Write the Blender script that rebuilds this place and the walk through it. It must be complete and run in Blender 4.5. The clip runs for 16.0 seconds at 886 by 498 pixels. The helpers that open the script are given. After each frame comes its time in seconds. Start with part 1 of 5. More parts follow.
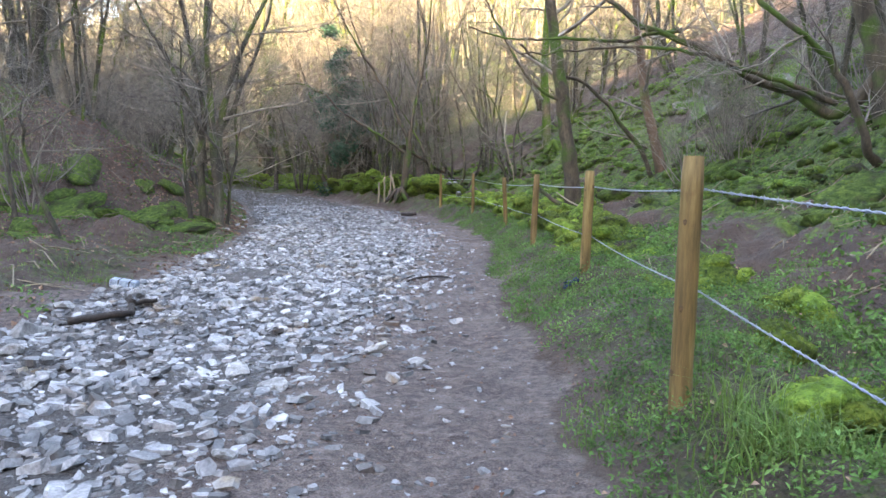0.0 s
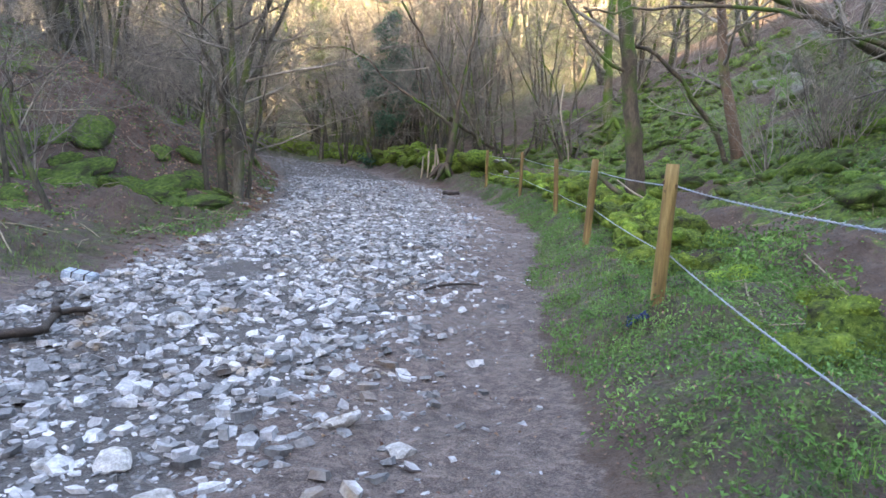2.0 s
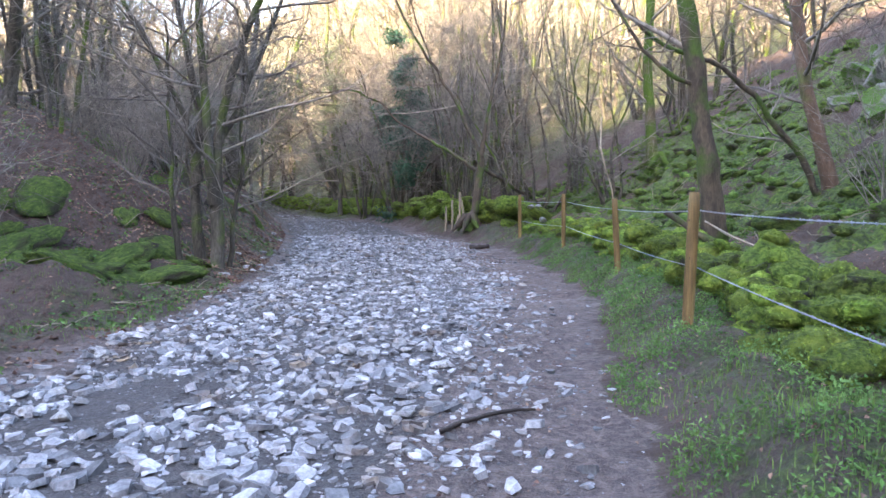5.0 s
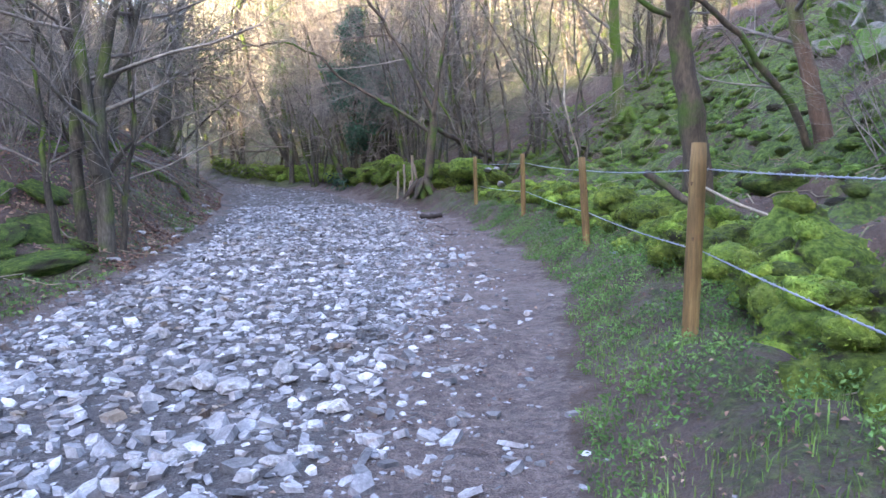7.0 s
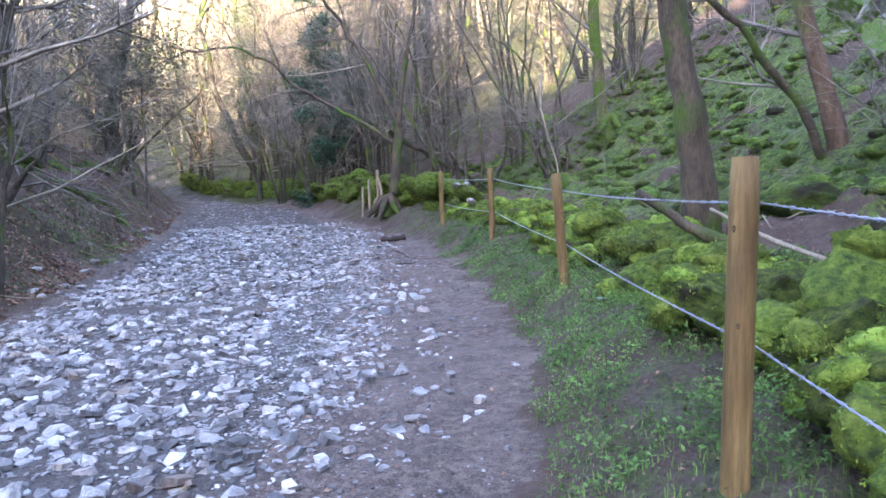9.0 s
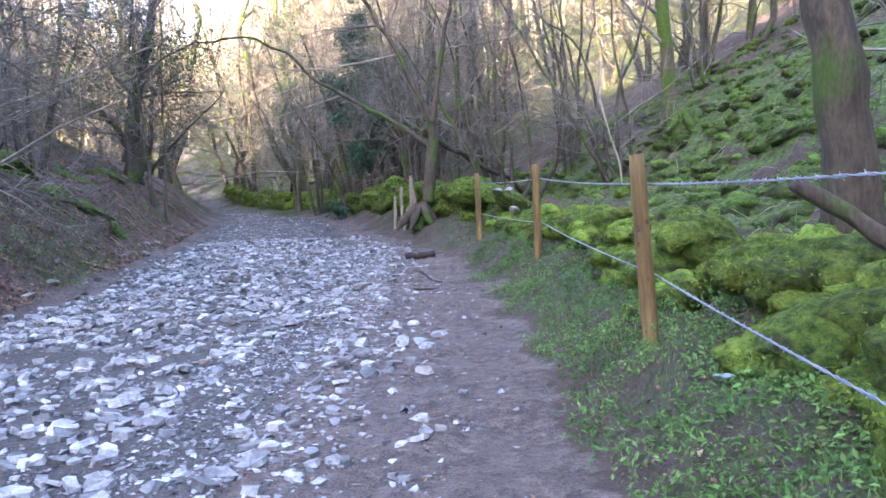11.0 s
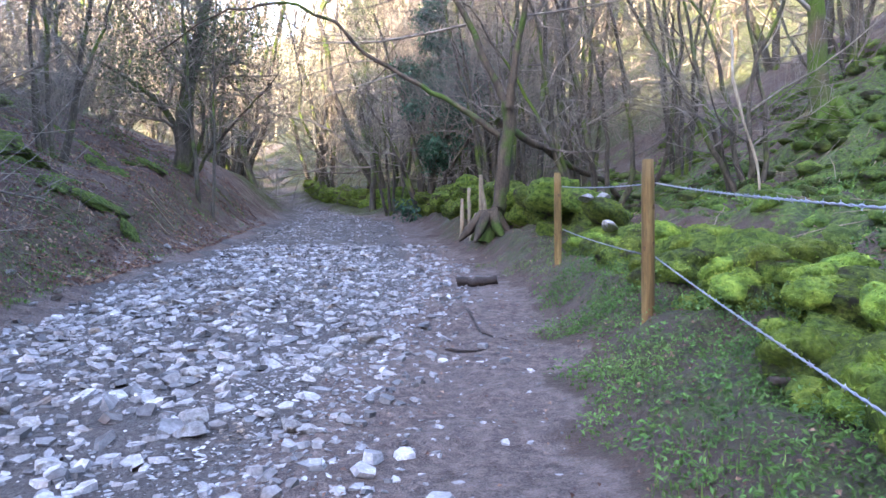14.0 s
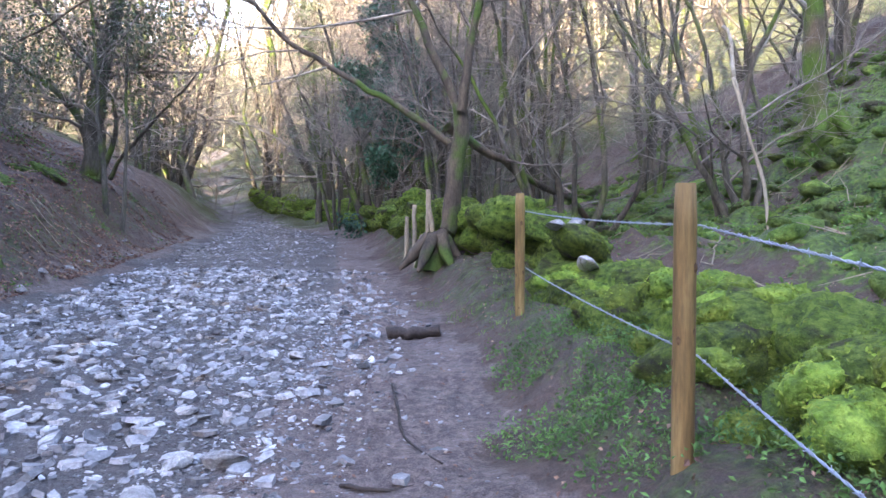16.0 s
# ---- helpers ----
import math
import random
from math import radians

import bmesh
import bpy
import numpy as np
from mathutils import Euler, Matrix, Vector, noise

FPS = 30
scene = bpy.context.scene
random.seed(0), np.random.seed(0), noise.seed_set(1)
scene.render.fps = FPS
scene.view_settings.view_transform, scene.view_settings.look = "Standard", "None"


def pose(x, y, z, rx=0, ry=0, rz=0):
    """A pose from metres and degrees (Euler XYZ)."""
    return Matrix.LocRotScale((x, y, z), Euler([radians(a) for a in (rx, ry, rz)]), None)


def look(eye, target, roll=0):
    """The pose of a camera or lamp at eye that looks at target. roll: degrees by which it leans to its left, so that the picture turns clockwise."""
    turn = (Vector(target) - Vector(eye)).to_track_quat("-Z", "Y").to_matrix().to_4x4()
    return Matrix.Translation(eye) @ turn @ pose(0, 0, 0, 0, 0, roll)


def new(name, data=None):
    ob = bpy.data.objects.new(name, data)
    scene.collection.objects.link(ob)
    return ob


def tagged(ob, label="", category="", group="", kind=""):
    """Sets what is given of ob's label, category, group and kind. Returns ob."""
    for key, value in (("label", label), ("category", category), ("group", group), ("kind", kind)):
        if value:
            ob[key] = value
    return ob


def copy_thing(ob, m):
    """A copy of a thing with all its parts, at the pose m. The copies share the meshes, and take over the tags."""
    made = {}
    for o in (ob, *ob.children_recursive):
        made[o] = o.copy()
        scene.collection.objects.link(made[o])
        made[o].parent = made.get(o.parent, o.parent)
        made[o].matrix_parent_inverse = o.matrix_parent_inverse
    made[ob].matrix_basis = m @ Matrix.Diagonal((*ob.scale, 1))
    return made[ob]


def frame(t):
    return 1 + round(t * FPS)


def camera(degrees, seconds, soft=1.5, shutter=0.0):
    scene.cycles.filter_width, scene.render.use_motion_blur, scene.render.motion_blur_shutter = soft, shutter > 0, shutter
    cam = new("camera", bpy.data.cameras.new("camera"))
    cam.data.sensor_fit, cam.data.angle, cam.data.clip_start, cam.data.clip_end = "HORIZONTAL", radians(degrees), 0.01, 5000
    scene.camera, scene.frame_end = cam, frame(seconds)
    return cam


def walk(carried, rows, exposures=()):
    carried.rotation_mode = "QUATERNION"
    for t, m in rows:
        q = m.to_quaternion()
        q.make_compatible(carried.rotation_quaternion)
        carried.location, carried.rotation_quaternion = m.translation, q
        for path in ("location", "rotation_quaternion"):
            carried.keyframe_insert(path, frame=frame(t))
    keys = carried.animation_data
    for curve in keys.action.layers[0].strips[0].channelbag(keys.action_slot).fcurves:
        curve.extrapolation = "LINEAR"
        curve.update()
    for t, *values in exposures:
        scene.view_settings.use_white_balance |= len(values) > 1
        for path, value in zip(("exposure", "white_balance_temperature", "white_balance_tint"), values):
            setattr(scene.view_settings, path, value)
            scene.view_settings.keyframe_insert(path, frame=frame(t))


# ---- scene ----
cam = camera(64.1, 16.0, soft=1.5)
EXPOSURE = 3.7
PATH = [
    (0, (0.029, -0.029, 1.31), (-0.058, 1.962, 1.148), 0.1),
    (0.5, (0.003, 0.41, 1.342), (-0.556, 2.328, 1.257), -1.2),
    (1, (0.012, 0.856, 1.371), (-0.041, 2.849, 1.209), 1.7),
    (1.5, (0.123, 1.317, 1.367), (0.115, 3.304, 1.138), 2.2),
    (2, (0.152, 1.768, 1.448), (-0.074, 3.74, 1.207), 2.4),
    (2.5, (0.15, 2.214, 1.415), (-0.369, 4.141, 1.285), 1.5),
    (3, (0.045, 2.674, 1.41), (-0.739, 4.514, 1.416), 0.9),
    (3.5, (-0.063, 3.107, 1.436), (-0.551, 5.043, 1.313), 0.7),
    (4, (-0.073, 3.654, 1.445), (-0.512, 5.605, 1.397), -4.3),
    (4.5, (-0.157, 4.179, 1.412), (-0.481, 6.151, 1.328), -0.2),
    (6.8, (-0.064, 6.371, 1.412), (-0.31, 8.35, 1.265), -2.9),
    (7, (-0.031, 6.572, 1.416), (-0.254, 8.55, 1.217), -1.8),
    (7.5, (0.101, 7.141, 1.415), (0.136, 9.124, 1.156), 0.2),
    (8, (0.202, 7.624, 1.434), (0.147, 9.606, 1.173), -1.2),
    (8.5, (0.178, 8.055, 1.453), (0.031, 10.044, 1.297), -0.8),
    (9, (0.2, 8.373, 1.514), (0.019, 10.357, 1.345), -2.7),
    (9.2, (0.192, 8.576, 1.517), (0.005, 10.558, 1.322), -2.5),
    (11.5, (0.246, 11.323, 1.375), (-0.105, 13.289, 1.26), -2.7),
    (12, (0.191, 11.779, 1.409), (-0.137, 13.747, 1.275), -1.6),
    (12.5, (0.246, 12.24, 1.437), (-0.122, 14.201, 1.295), -1.7),
    (13, (0.164, 12.744, 1.461), (-0.324, 14.677, 1.308), -1.1),
    (13.5, (0.18, 13.145, 1.444), (-0.302, 15.084, 1.27), 0.1),
    (14, (0.043, 13.734, 1.498), (-0.531, 15.646, 1.379), -1.0),
    (14.5, (-0.04, 14.214, 1.526), (-0.612, 16.128, 1.426), -0.6),
    (15, (-0.108, 14.738, 1.587), (-0.692, 16.645, 1.441), -2.2),
    (15.5, (-0.208, 15.226, 1.642), (-0.714, 17.16, 1.572), -1.2),
    (16, (-0.264, 15.749, 1.659), (-0.722, 17.693, 1.567), -0.2),
]
walk(cam, [(t, look(eye, target, roll)) for t, eye, target, roll in PATH], exposures=[(0.0, EXPOSURE + 0.05, 7950, 17), (3.5, EXPOSURE + 0.03, 7400, 20), (7.0, EXPOSURE + 0.18, 6750, 25), (16.0, EXPOSURE + 0.33, 6600, 26)])

# ---- world and sun: a low sun behind the walker, kept off the valley floor by an unseen hill added at his back ----
SUN_AZIMUTH, SUN_HEIGHT = radians(192), radians(17)
world = bpy.data.worlds.new("sky")
scene.world = world
world.use_nodes = True
wn = world.node_tree.nodes
sky = wn.new("ShaderNodeTexSky")
sky.sky_type, sky.sun_disc = "NISHITA", False
sky.sun_elevation, sky.sun_rotation = SUN_HEIGHT, SUN_AZIMUTH
sky.air_density, sky.dust_density = 1.0, 0.6
wn["Background"].inputs["Strength"].default_value = 0.15
world.node_tree.links.new(sky.outputs[0], wn["Background"].inputs["Color"])
sun_data = bpy.data.lights.new("sun", "SUN")
sun_data.energy, sun_data.angle, sun_data.color = 5.0, radians(0.6), (1.0, 0.87, 0.6)
sun_dir = Vector((math.sin(SUN_AZIMUTH) * math.cos(SUN_HEIGHT), math.cos(SUN_AZIMUTH) * math.cos(SUN_HEIGHT), math.sin(SUN_HEIGHT)))
new("sun", sun_data).matrix_world = look(sun_dir * 100, (0, 0, 0))


# ---- materials ----
def mat(name, cols, scale=6.0, rough=0.85, bump=0.4, fine=60.0, vary=0.0, stretch=(1, 1, 1), per="island", patch=None, dist=0.02, sheen=0.0, thr=(0.45, 0.6), pscale=3.0, through_light=0.0):
    """Noise between the colours, a finer grain over it, relief, an uneven tone from piece to piece, and patches of a second colour."""
    m = bpy.data.materials.new(name)
    m.use_nodes = True
    nt = m.node_tree
    N, K = nt.nodes, nt.links.new
    bsdf = N["Principled BSDF"]
    tc = N.new("ShaderNodeTexCoord")
    mp = N.new("ShaderNodeMapping")
    mp.inputs["Scale"].default_value = stretch
    K(tc.outputs["Object"], mp.inputs["Vector"])
    n1 = N.new("ShaderNodeTexNoise")
    n1.inputs["Scale"].default_value, n1.inputs["Detail"].default_value, n1.inputs["Roughness"].default_value = scale, 5, 0.65
    n2 = N.new("ShaderNodeTexNoise")
    n2.inputs["Scale"].default_value, n2.inputs["Detail"].default_value, n2.inputs["Roughness"].default_value = fine, 4, 0.7
    K(mp.outputs[0], n1.inputs["Vector"])
    K(mp.outputs[0], n2.inputs["Vector"])
    ramp = N.new("ShaderNodeValToRGB")
    e = ramp.color_ramp.elements
    while len(e) < len(cols):
        e.new(0.5)
    for i, c in enumerate(cols):
        e[i].position = 0.3 + 0.4 * i / max(1, len(cols) - 1)
        e[i].color = (*c, 1)
    K(n1.outputs["Fac"], ramp.inputs[0])
    col = ramp.outputs[0]
    if patch:
        n3 = N.new("ShaderNodeTexNoise")
        n3.inputs["Scale"].default_value, n3.inputs["Detail"].default_value = pscale, 6
        K(tc.outputs["Object"], n3.inputs["Vector"])
        mr = N.new("ShaderNodeMapRange")
        mr.inputs["From Min"].default_value, mr.inputs["From Max"].default_value = thr
        K(n3.outputs["Fac"], mr.inputs["Value"])
        mix = N.new("ShaderNodeMix")
        mix.data_type = "RGBA"
        K(mr.outputs[0], mix.inputs["Factor"])
        K(col, mix.inputs["A"])
        mix.inputs["B"].default_value = (*patch, 1)
        col = mix.outputs["Result"]
    hs = N.new("ShaderNodeHueSaturation")
    g = N.new("ShaderNodeMapRange")
    g.inputs["From Min"].default_value, g.inputs["From Max"].default_value = 0.3, 0.7
    g.inputs["To Min"].default_value, g.inputs["To Max"].default_value = 0.65, 1.3
    K(n2.outputs["Fac"], g.inputs["Value"])
    val = g.outputs[0]
    if vary:
        if per == "island":
            src = N.new("ShaderNodeNewGeometry").outputs["Random Per Island"]
        else:
            src = N.new("ShaderNodeObjectInfo").outputs["Random"]
        r = N.new("ShaderNodeMapRange")
        r.inputs["To Min"].default_value, r.inputs["To Max"].default_value = 1 - vary, 1 + vary
        K(src, r.inputs["Value"])
        mu = N.new("ShaderNodeMath")
        mu.operation = "MULTIPLY"
        K(val, mu.inputs[0])
        K(r.outputs[0], mu.inputs[1])
        val = mu.outputs[0]
        h = N.new("ShaderNodeMapRange")
        h.inputs["To Min"].default_value, h.inputs["To Max"].default_value = 0.5 - 0.03 * vary, 0.5 + 0.03 * vary
        K(src, h.inputs["Value"])
        K(h.outputs[0], hs.inputs["Hue"])
    K(val, hs.inputs["Value"])
    K(col, hs.inputs["Color"])
    K(hs.outputs[0], bsdf.inputs["Base Color"])
    bsdf.inputs["Roughness"].default_value = rough
    bsdf.inputs["Specular IOR Level"].default_value = 0.3
    if bump:
        b = N.new("ShaderNodeBump")
        b.inputs["Strength"].default_value, b.inputs["Distance"].default_value = bump, dist
        K(n2.outputs["Fac"], b.inputs["Height"])
        K(b.outputs[0], bsdf.inputs["Normal"])
    if through_light:
        tr = N.new("ShaderNodeBsdfTranslucent")
        K(hs.outputs[0], tr.inputs["Color"])
        ms = N.new("ShaderNodeMixShader")
        ms.inputs[0].default_value = through_light
        K(bsdf.outputs[0], ms.inputs[1])
        K(tr.outputs[0], ms.inputs[2])
        K(ms.outputs[0], N["Material Output"].inputs["Surface"])
    return m


M_BARK = mat("bark", [(0.03, 0.025, 0.02), (0.07, 0.06, 0.046), (0.13, 0.115, 0.092)], 5, 0.9, 0.7, 40, stretch=(1, 1, 0.25), patch=(0.075, 0.11, 0.02), thr=(0.5, 0.62), pscale=1.3)
M_BARK_MOSS = mat("mossy_bark", [(0.034, 0.027, 0.021), (0.072, 0.056, 0.041), (0.12, 0.092, 0.064)], 6, 0.9, 0.7, 45, stretch=(1, 1, 0.3), patch=(0.05, 0.085, 0.016), thr=(0.5, 0.6), pscale=1.6)
M_BARK_GREEN = mat("moss_sleeve_bark", [(0.05, 0.04, 0.028), (0.10, 0.075, 0.05), (0.15, 0.11, 0.07)], 6, 0.9, 0.9, 45, stretch=(1, 1, 0.3), patch=(0.06, 0.105, 0.014), thr=(0.38, 0.5), pscale=0.9)
M_BARK_RED = mat("red_bark", [(0.065, 0.042, 0.03), (0.12, 0.075, 0.052), (0.17, 0.12, 0.088)], 6, 0.85, 0.6, 45, stretch=(1, 1, 0.3), patch=(0.10, 0.12, 0.04), thr=(0.55, 0.65), pscale=1.0)
M_TWIG = mat("twig_bark", [(0.095, 0.079, 0.067), (0.17, 0.146, 0.125), (0.275, 0.242, 0.208)], 3, 0.85, 0.0, 20, vary=0.4)
# Far trees: the cream tone of sunlight is put into the bark colour.
M_WOODS_SUNLIT = mat("sunlit_far_bark", [(0.18, 0.155, 0.11), (0.31, 0.28, 0.2), (0.46, 0.42, 0.31)], 0.4, 0.9, 0.0, 3, vary=0.4)
M_PALE = mat("dead_wood", [(0.2, 0.16, 0.11), (0.32, 0.27, 0.2)], 8, 0.85, 0.5, 60, stretch=(1, 1, 0.2))
M_LOG = mat("wet_log", [(0.02, 0.014, 0.012), (0.05, 0.035, 0.028)], 8, 0.6, 0.8, 40)
M_POST = mat("treated_post", [(0.085, 0.05, 0.018), (0.165, 0.104, 0.038), (0.275, 0.188, 0.078)], 7, 0.75, 0.5, 50, stretch=(1, 1, 0.12), patch=(0.16, 0.09, 0.035), thr=(0.56, 0.66), pscale=6.0, vary=0.12, per="object", dist=0.006)
M_KNOT = mat("knot_wood", [(0.06, 0.035, 0.015), (0.11, 0.06, 0.03)], 30, 0.8, 0.4, 90, dist=0.004)
M_ENDGRAIN = mat("end_grain", [(0.3, 0.2, 0.09), (0.45, 0.33, 0.17)], 30, 0.85, 0.3, 120, dist=0.004)
M_MOSS = mat("moss", [(0.03, 0.052, 0.01), (0.13, 0.205, 0.027), (0.27, 0.36, 0.055)], 5, 0.95, 1.0, 34, vary=0.3, per="object", patch=(0.06, 0.055, 0.025), thr=(0.56, 0.7), pscale=1.6, dist=0.12)
M_PADS = mat("moss_pad", [(0.03, 0.055, 0.01), (0.14, 0.215, 0.028), (0.3, 0.385, 0.06)], 9, 0.95, 1.0, 38, vary=0.45, dist=0.06)
M_MOSS_TUFT = mat("moss_tuft", [(0.05, 0.09, 0.014), (0.155, 0.235, 0.032), (0.31, 0.395, 0.065)], 2, 0.9, 0.0, 20, vary=0.35, through_light=0.2)
M_HILL_MOSS = mat("hill_moss", [(0.03, 0.058, 0.014), (0.1, 0.165, 0.03), (0.21, 0.3, 0.055)], 5, 0.95, 1.0, 26, vary=0.45, per="island", patch=(0.05, 0.045, 0.025), thr=(0.52, 0.66), pscale=1.3, dist=0.12)
M_STONE = mat("limestone", [(0.085, 0.08, 0.082), (0.225, 0.22, 0.228), (0.42, 0.415, 0.425)], 5, 0.42, 0.35, 50, vary=0.65, dist=0.008, patch=(0.17, 0.125, 0.095), thr=(0.58, 0.68), pscale=2.2)
M_STONE_BIG = mat("limestone_block", [(0.18, 0.165, 0.155), (0.34, 0.325, 0.32), (0.5, 0.49, 0.48)], 1.2, 0.45, 0.6, 7, vary=0.4, per="object", dist=0.08, patch=(0.13, 0.1, 0.075), thr=(0.58, 0.68), pscale=1.0)
M_CRAG = mat("crag", [(0.06, 0.06, 0.05), (0.2, 0.19, 0.17), (0.32, 0.3, 0.28)], 3, 0.85, 0.8, 20, patch=(0.06, 0.12, 0.015), thr=(0.44, 0.54), pscale=1.8, dist=0.05)
M_LEAF_GREEN = mat("green_leaf", [(0.035, 0.082, 0.022), (0.095, 0.185, 0.048), (0.2, 0.315, 0.095)], 2, 0.7, 0.0, 10, vary=0.45, through_light=0.25)
M_LEAF_HILL = mat("hill_leaf", [(0.035, 0.08, 0.02), (0.085, 0.165, 0.036), (0.16, 0.265, 0.06)], 0.8, 0.6, 0.0, 10, vary=0.5, through_light=0.2)
M_GRASS = mat("grass_blade", [(0.07, 0.125, 0.026), (0.12, 0.2, 0.045), (0.21, 0.285, 0.09)], 1.5, 0.6, 0.0, 10, vary=0.4, through_light=0.3)
M_DEAD = mat("dead_leaf", [(0.10, 0.052, 0.04), (0.2, 0.115, 0.085), (0.36, 0.24, 0.18)], 2, 0.8, 0.0, 10, vary=0.5)
M_IVY = mat("ivy_leaf", [(0.015, 0.05, 0.026), (0.03, 0.09, 0.05), (0.055, 0.13, 0.075)], 1.2, 0.4, 0.0, 10, vary=0.45)
M_YEW = mat("yew_needle", [(0.03, 0.045, 0.022), (0.06, 0.082, 0.042), (0.10, 0.125, 0.07)], 1.2, 0.6, 0.0, 10, vary=0.4)
M_BLUE = mat("blue_plastic", [(0.01, 0.02, 0.08), (0.02, 0.04, 0.15)], 10, 0.4, 0.2, 40)
M_PALEBLUE = mat("pale_stone", [(0.2, 0.24, 0.29), (0.36, 0.41, 0.47)], 10, 0.5, 0.2, 40)
M_WIRE = bpy.data.materials.new("galvanised_wire")
M_WIRE.use_nodes = True
wb = M_WIRE.node_tree.nodes["Principled BSDF"]
wb.inputs["Base Color"].default_value, wb.inputs["Metallic"].default_value, wb.inputs["Roughness"].default_value = (0.34, 0.38, 0.46, 1), 0.75, 0.4


def ground_material():
    """Mud, stone grit, turf, leaf litter and moss, by the kind stored in the sheet, broken up by noise."""
    m = bpy.data.materials.new("ground")
    m.use_nodes = True
    nt = m.node_tree
    N, K = nt.nodes, nt.links.new
    bsdf = N["Principled BSDF"]
    tc = N.new("ShaderNodeTexCoord")

    def noise_node(scale, detail=6, rough=0.65):
        n = N.new("ShaderNodeTexNoise")
        n.inputs["Scale"].default_value, n.inputs["Detail"].default_value, n.inputs["Roughness"].default_value = scale, detail, rough
        K(tc.outputs["Object"], n.inputs["Vector"])
        return n.outputs["Fac"]

    def ramp(fac, cols, lo=0.32, hi=0.68):
        r = N.new("ShaderNodeValToRGB")
        e = r.color_ramp.elements
        while len(e) < len(cols):
            e.new(0.5)
        for i, c in enumerate(cols):
            e[i].position, e[i].color = lo + (hi - lo) * i / (len(cols) - 1), (*c, 1)
        K(fac, r.inputs[0])
        return r.outputs[0]

    def mixed(fac, a, b):
        x = N.new("ShaderNodeMix")
        x.data_type = "RGBA"
        K(fac, x.inputs["Factor"])
        K(a, x.inputs["A"])
        K(b, x.inputs["B"])
        return x.outputs["Result"]

    coarse, mid, fine, grit, clod = noise_node(1.1), noise_node(7), noise_node(35), noise_node(110, 3), noise_node(17, 5, 0.6)
    # Hollows dark, clod tops light: shading of the relief put into the mud's colour.
    mud = mixed(fine, mixed(coarse, ramp(mid, [(0.05, 0.032, 0.029), (0.13, 0.088, 0.078), (0.25, 0.185, 0.163)], 0.4, 0.6), ramp(clod, [(0.03, 0.019, 0.017), (0.12, 0.08, 0.072), (0.31, 0.235, 0.21)], 0.42, 0.6)), ramp(grit, [(0.045, 0.031, 0.028), (0.25, 0.2, 0.18)], 0.4, 0.62))
    stony = mixed(mid, ramp(fine, [(0.04, 0.032, 0.03), (0.10, 0.085, 0.08), (0.2, 0.185, 0.18)], 0.38, 0.7), ramp(grit, [(0.045, 0.037, 0.035), (0.22, 0.2, 0.195)], 0.4, 0.72))
    turf = mixed(mid, ramp(fine, [(0.03, 0.023, 0.016), (0.05, 0.048, 0.02), (0.085, 0.125, 0.03)], 0.4, 0.6), ramp(clod, [(0.024, 0.02, 0.013), (0.05, 0.06, 0.02), (0.10, 0.135, 0.036)], 0.4, 0.62))
    litter = mixed(fine, ramp(mid, [(0.03, 0.019, 0.016), (0.075, 0.046, 0.037), (0.13, 0.083, 0.065)]), ramp(grit, [(0.04, 0.027, 0.022), (0.17, 0.115, 0.09)]))
    moss = mixed(fine, ramp(mid, [(0.026, 0.026, 0.014), (0.055, 0.09, 0.018), (0.13, 0.2, 0.028)], 0.38, 0.62), ramp(clod, [(0.02, 0.028, 0.01), (0.06, 0.1, 0.02), (0.15, 0.22, 0.034)], 0.38, 0.62))
    at = N.new("ShaderNodeAttribute")
    at.attribute_name = "kind"
    sep = N.new("ShaderNodeSeparateColor")
    K(at.outputs["Color"], sep.inputs[0])

    def edge(weight):
        a = N.new("ShaderNodeMath")
        a.operation = "ADD"
        K(weight, a.inputs[0])
        b = N.new("ShaderNodeMath")
        b.operation = "MULTIPLY_ADD"
        K(mid, b.inputs[0])
        b.inputs[1].default_value, b.inputs[2].default_value = 1.2, -0.6
        K(b.outputs[0], a.inputs[1])
        r = N.new("ShaderNodeMapRange")
        r.inputs["From Min"].default_value, r.inputs["From Max"].default_value = 0.4, 0.6
        K(a.outputs[0], r.inputs["Value"])
        return r.outputs[0]

    col = mixed(edge(sep.outputs[0]), litter, mud)
    col = mixed(edge(sep.outputs[1]), col, turf)
    col = mixed(edge(sep.outputs[2]), col, moss)
    col = mixed(edge(at.outputs["Alpha"]), col, stony)
    K(col, bsdf.inputs["Base Color"])
    rr = N.new("ShaderNodeMapRange")
    rr.inputs["From Min"].default_value, rr.inputs["From Max"].default_value = 0.35, 0.65
    rr.inputs["To Min"].default_value, rr.inputs["To Max"].default_value = 0.5, 0.9
    K(coarse, rr.inputs["Value"])
    K(rr.outputs[0], bsdf.inputs["Roughness"])
    bsdf.inputs["Specular IOR Level"].default_value = 0.35
    b1 = N.new("ShaderNodeBump")
    b1.inputs["Strength"].default_value, b1.inputs["Distance"].default_value = 0.9, 0.04
    K(fine, b1.inputs["Height"])
    b2 = N.new("ShaderNodeBump")
    b2.inputs["Strength"].default_value, b2.inputs["Distance"].default_value = 0.8, 0.07
    b3 = N.new("ShaderNodeBump")
    b3.inputs["Strength"].default_value, b3.inputs["Distance"].default_value = 0.9, 0.06
    K(clod, b3.inputs["Height"])
    K(b1.outputs[0], b3.inputs["Normal"])
    K(mid, b2.inputs["Height"])
    K(b3.outputs[0], b2.inputs["Normal"])
    K(b2.outputs[0], bsdf.inputs["Normal"])
    return m


M_GROUND = ground_material()

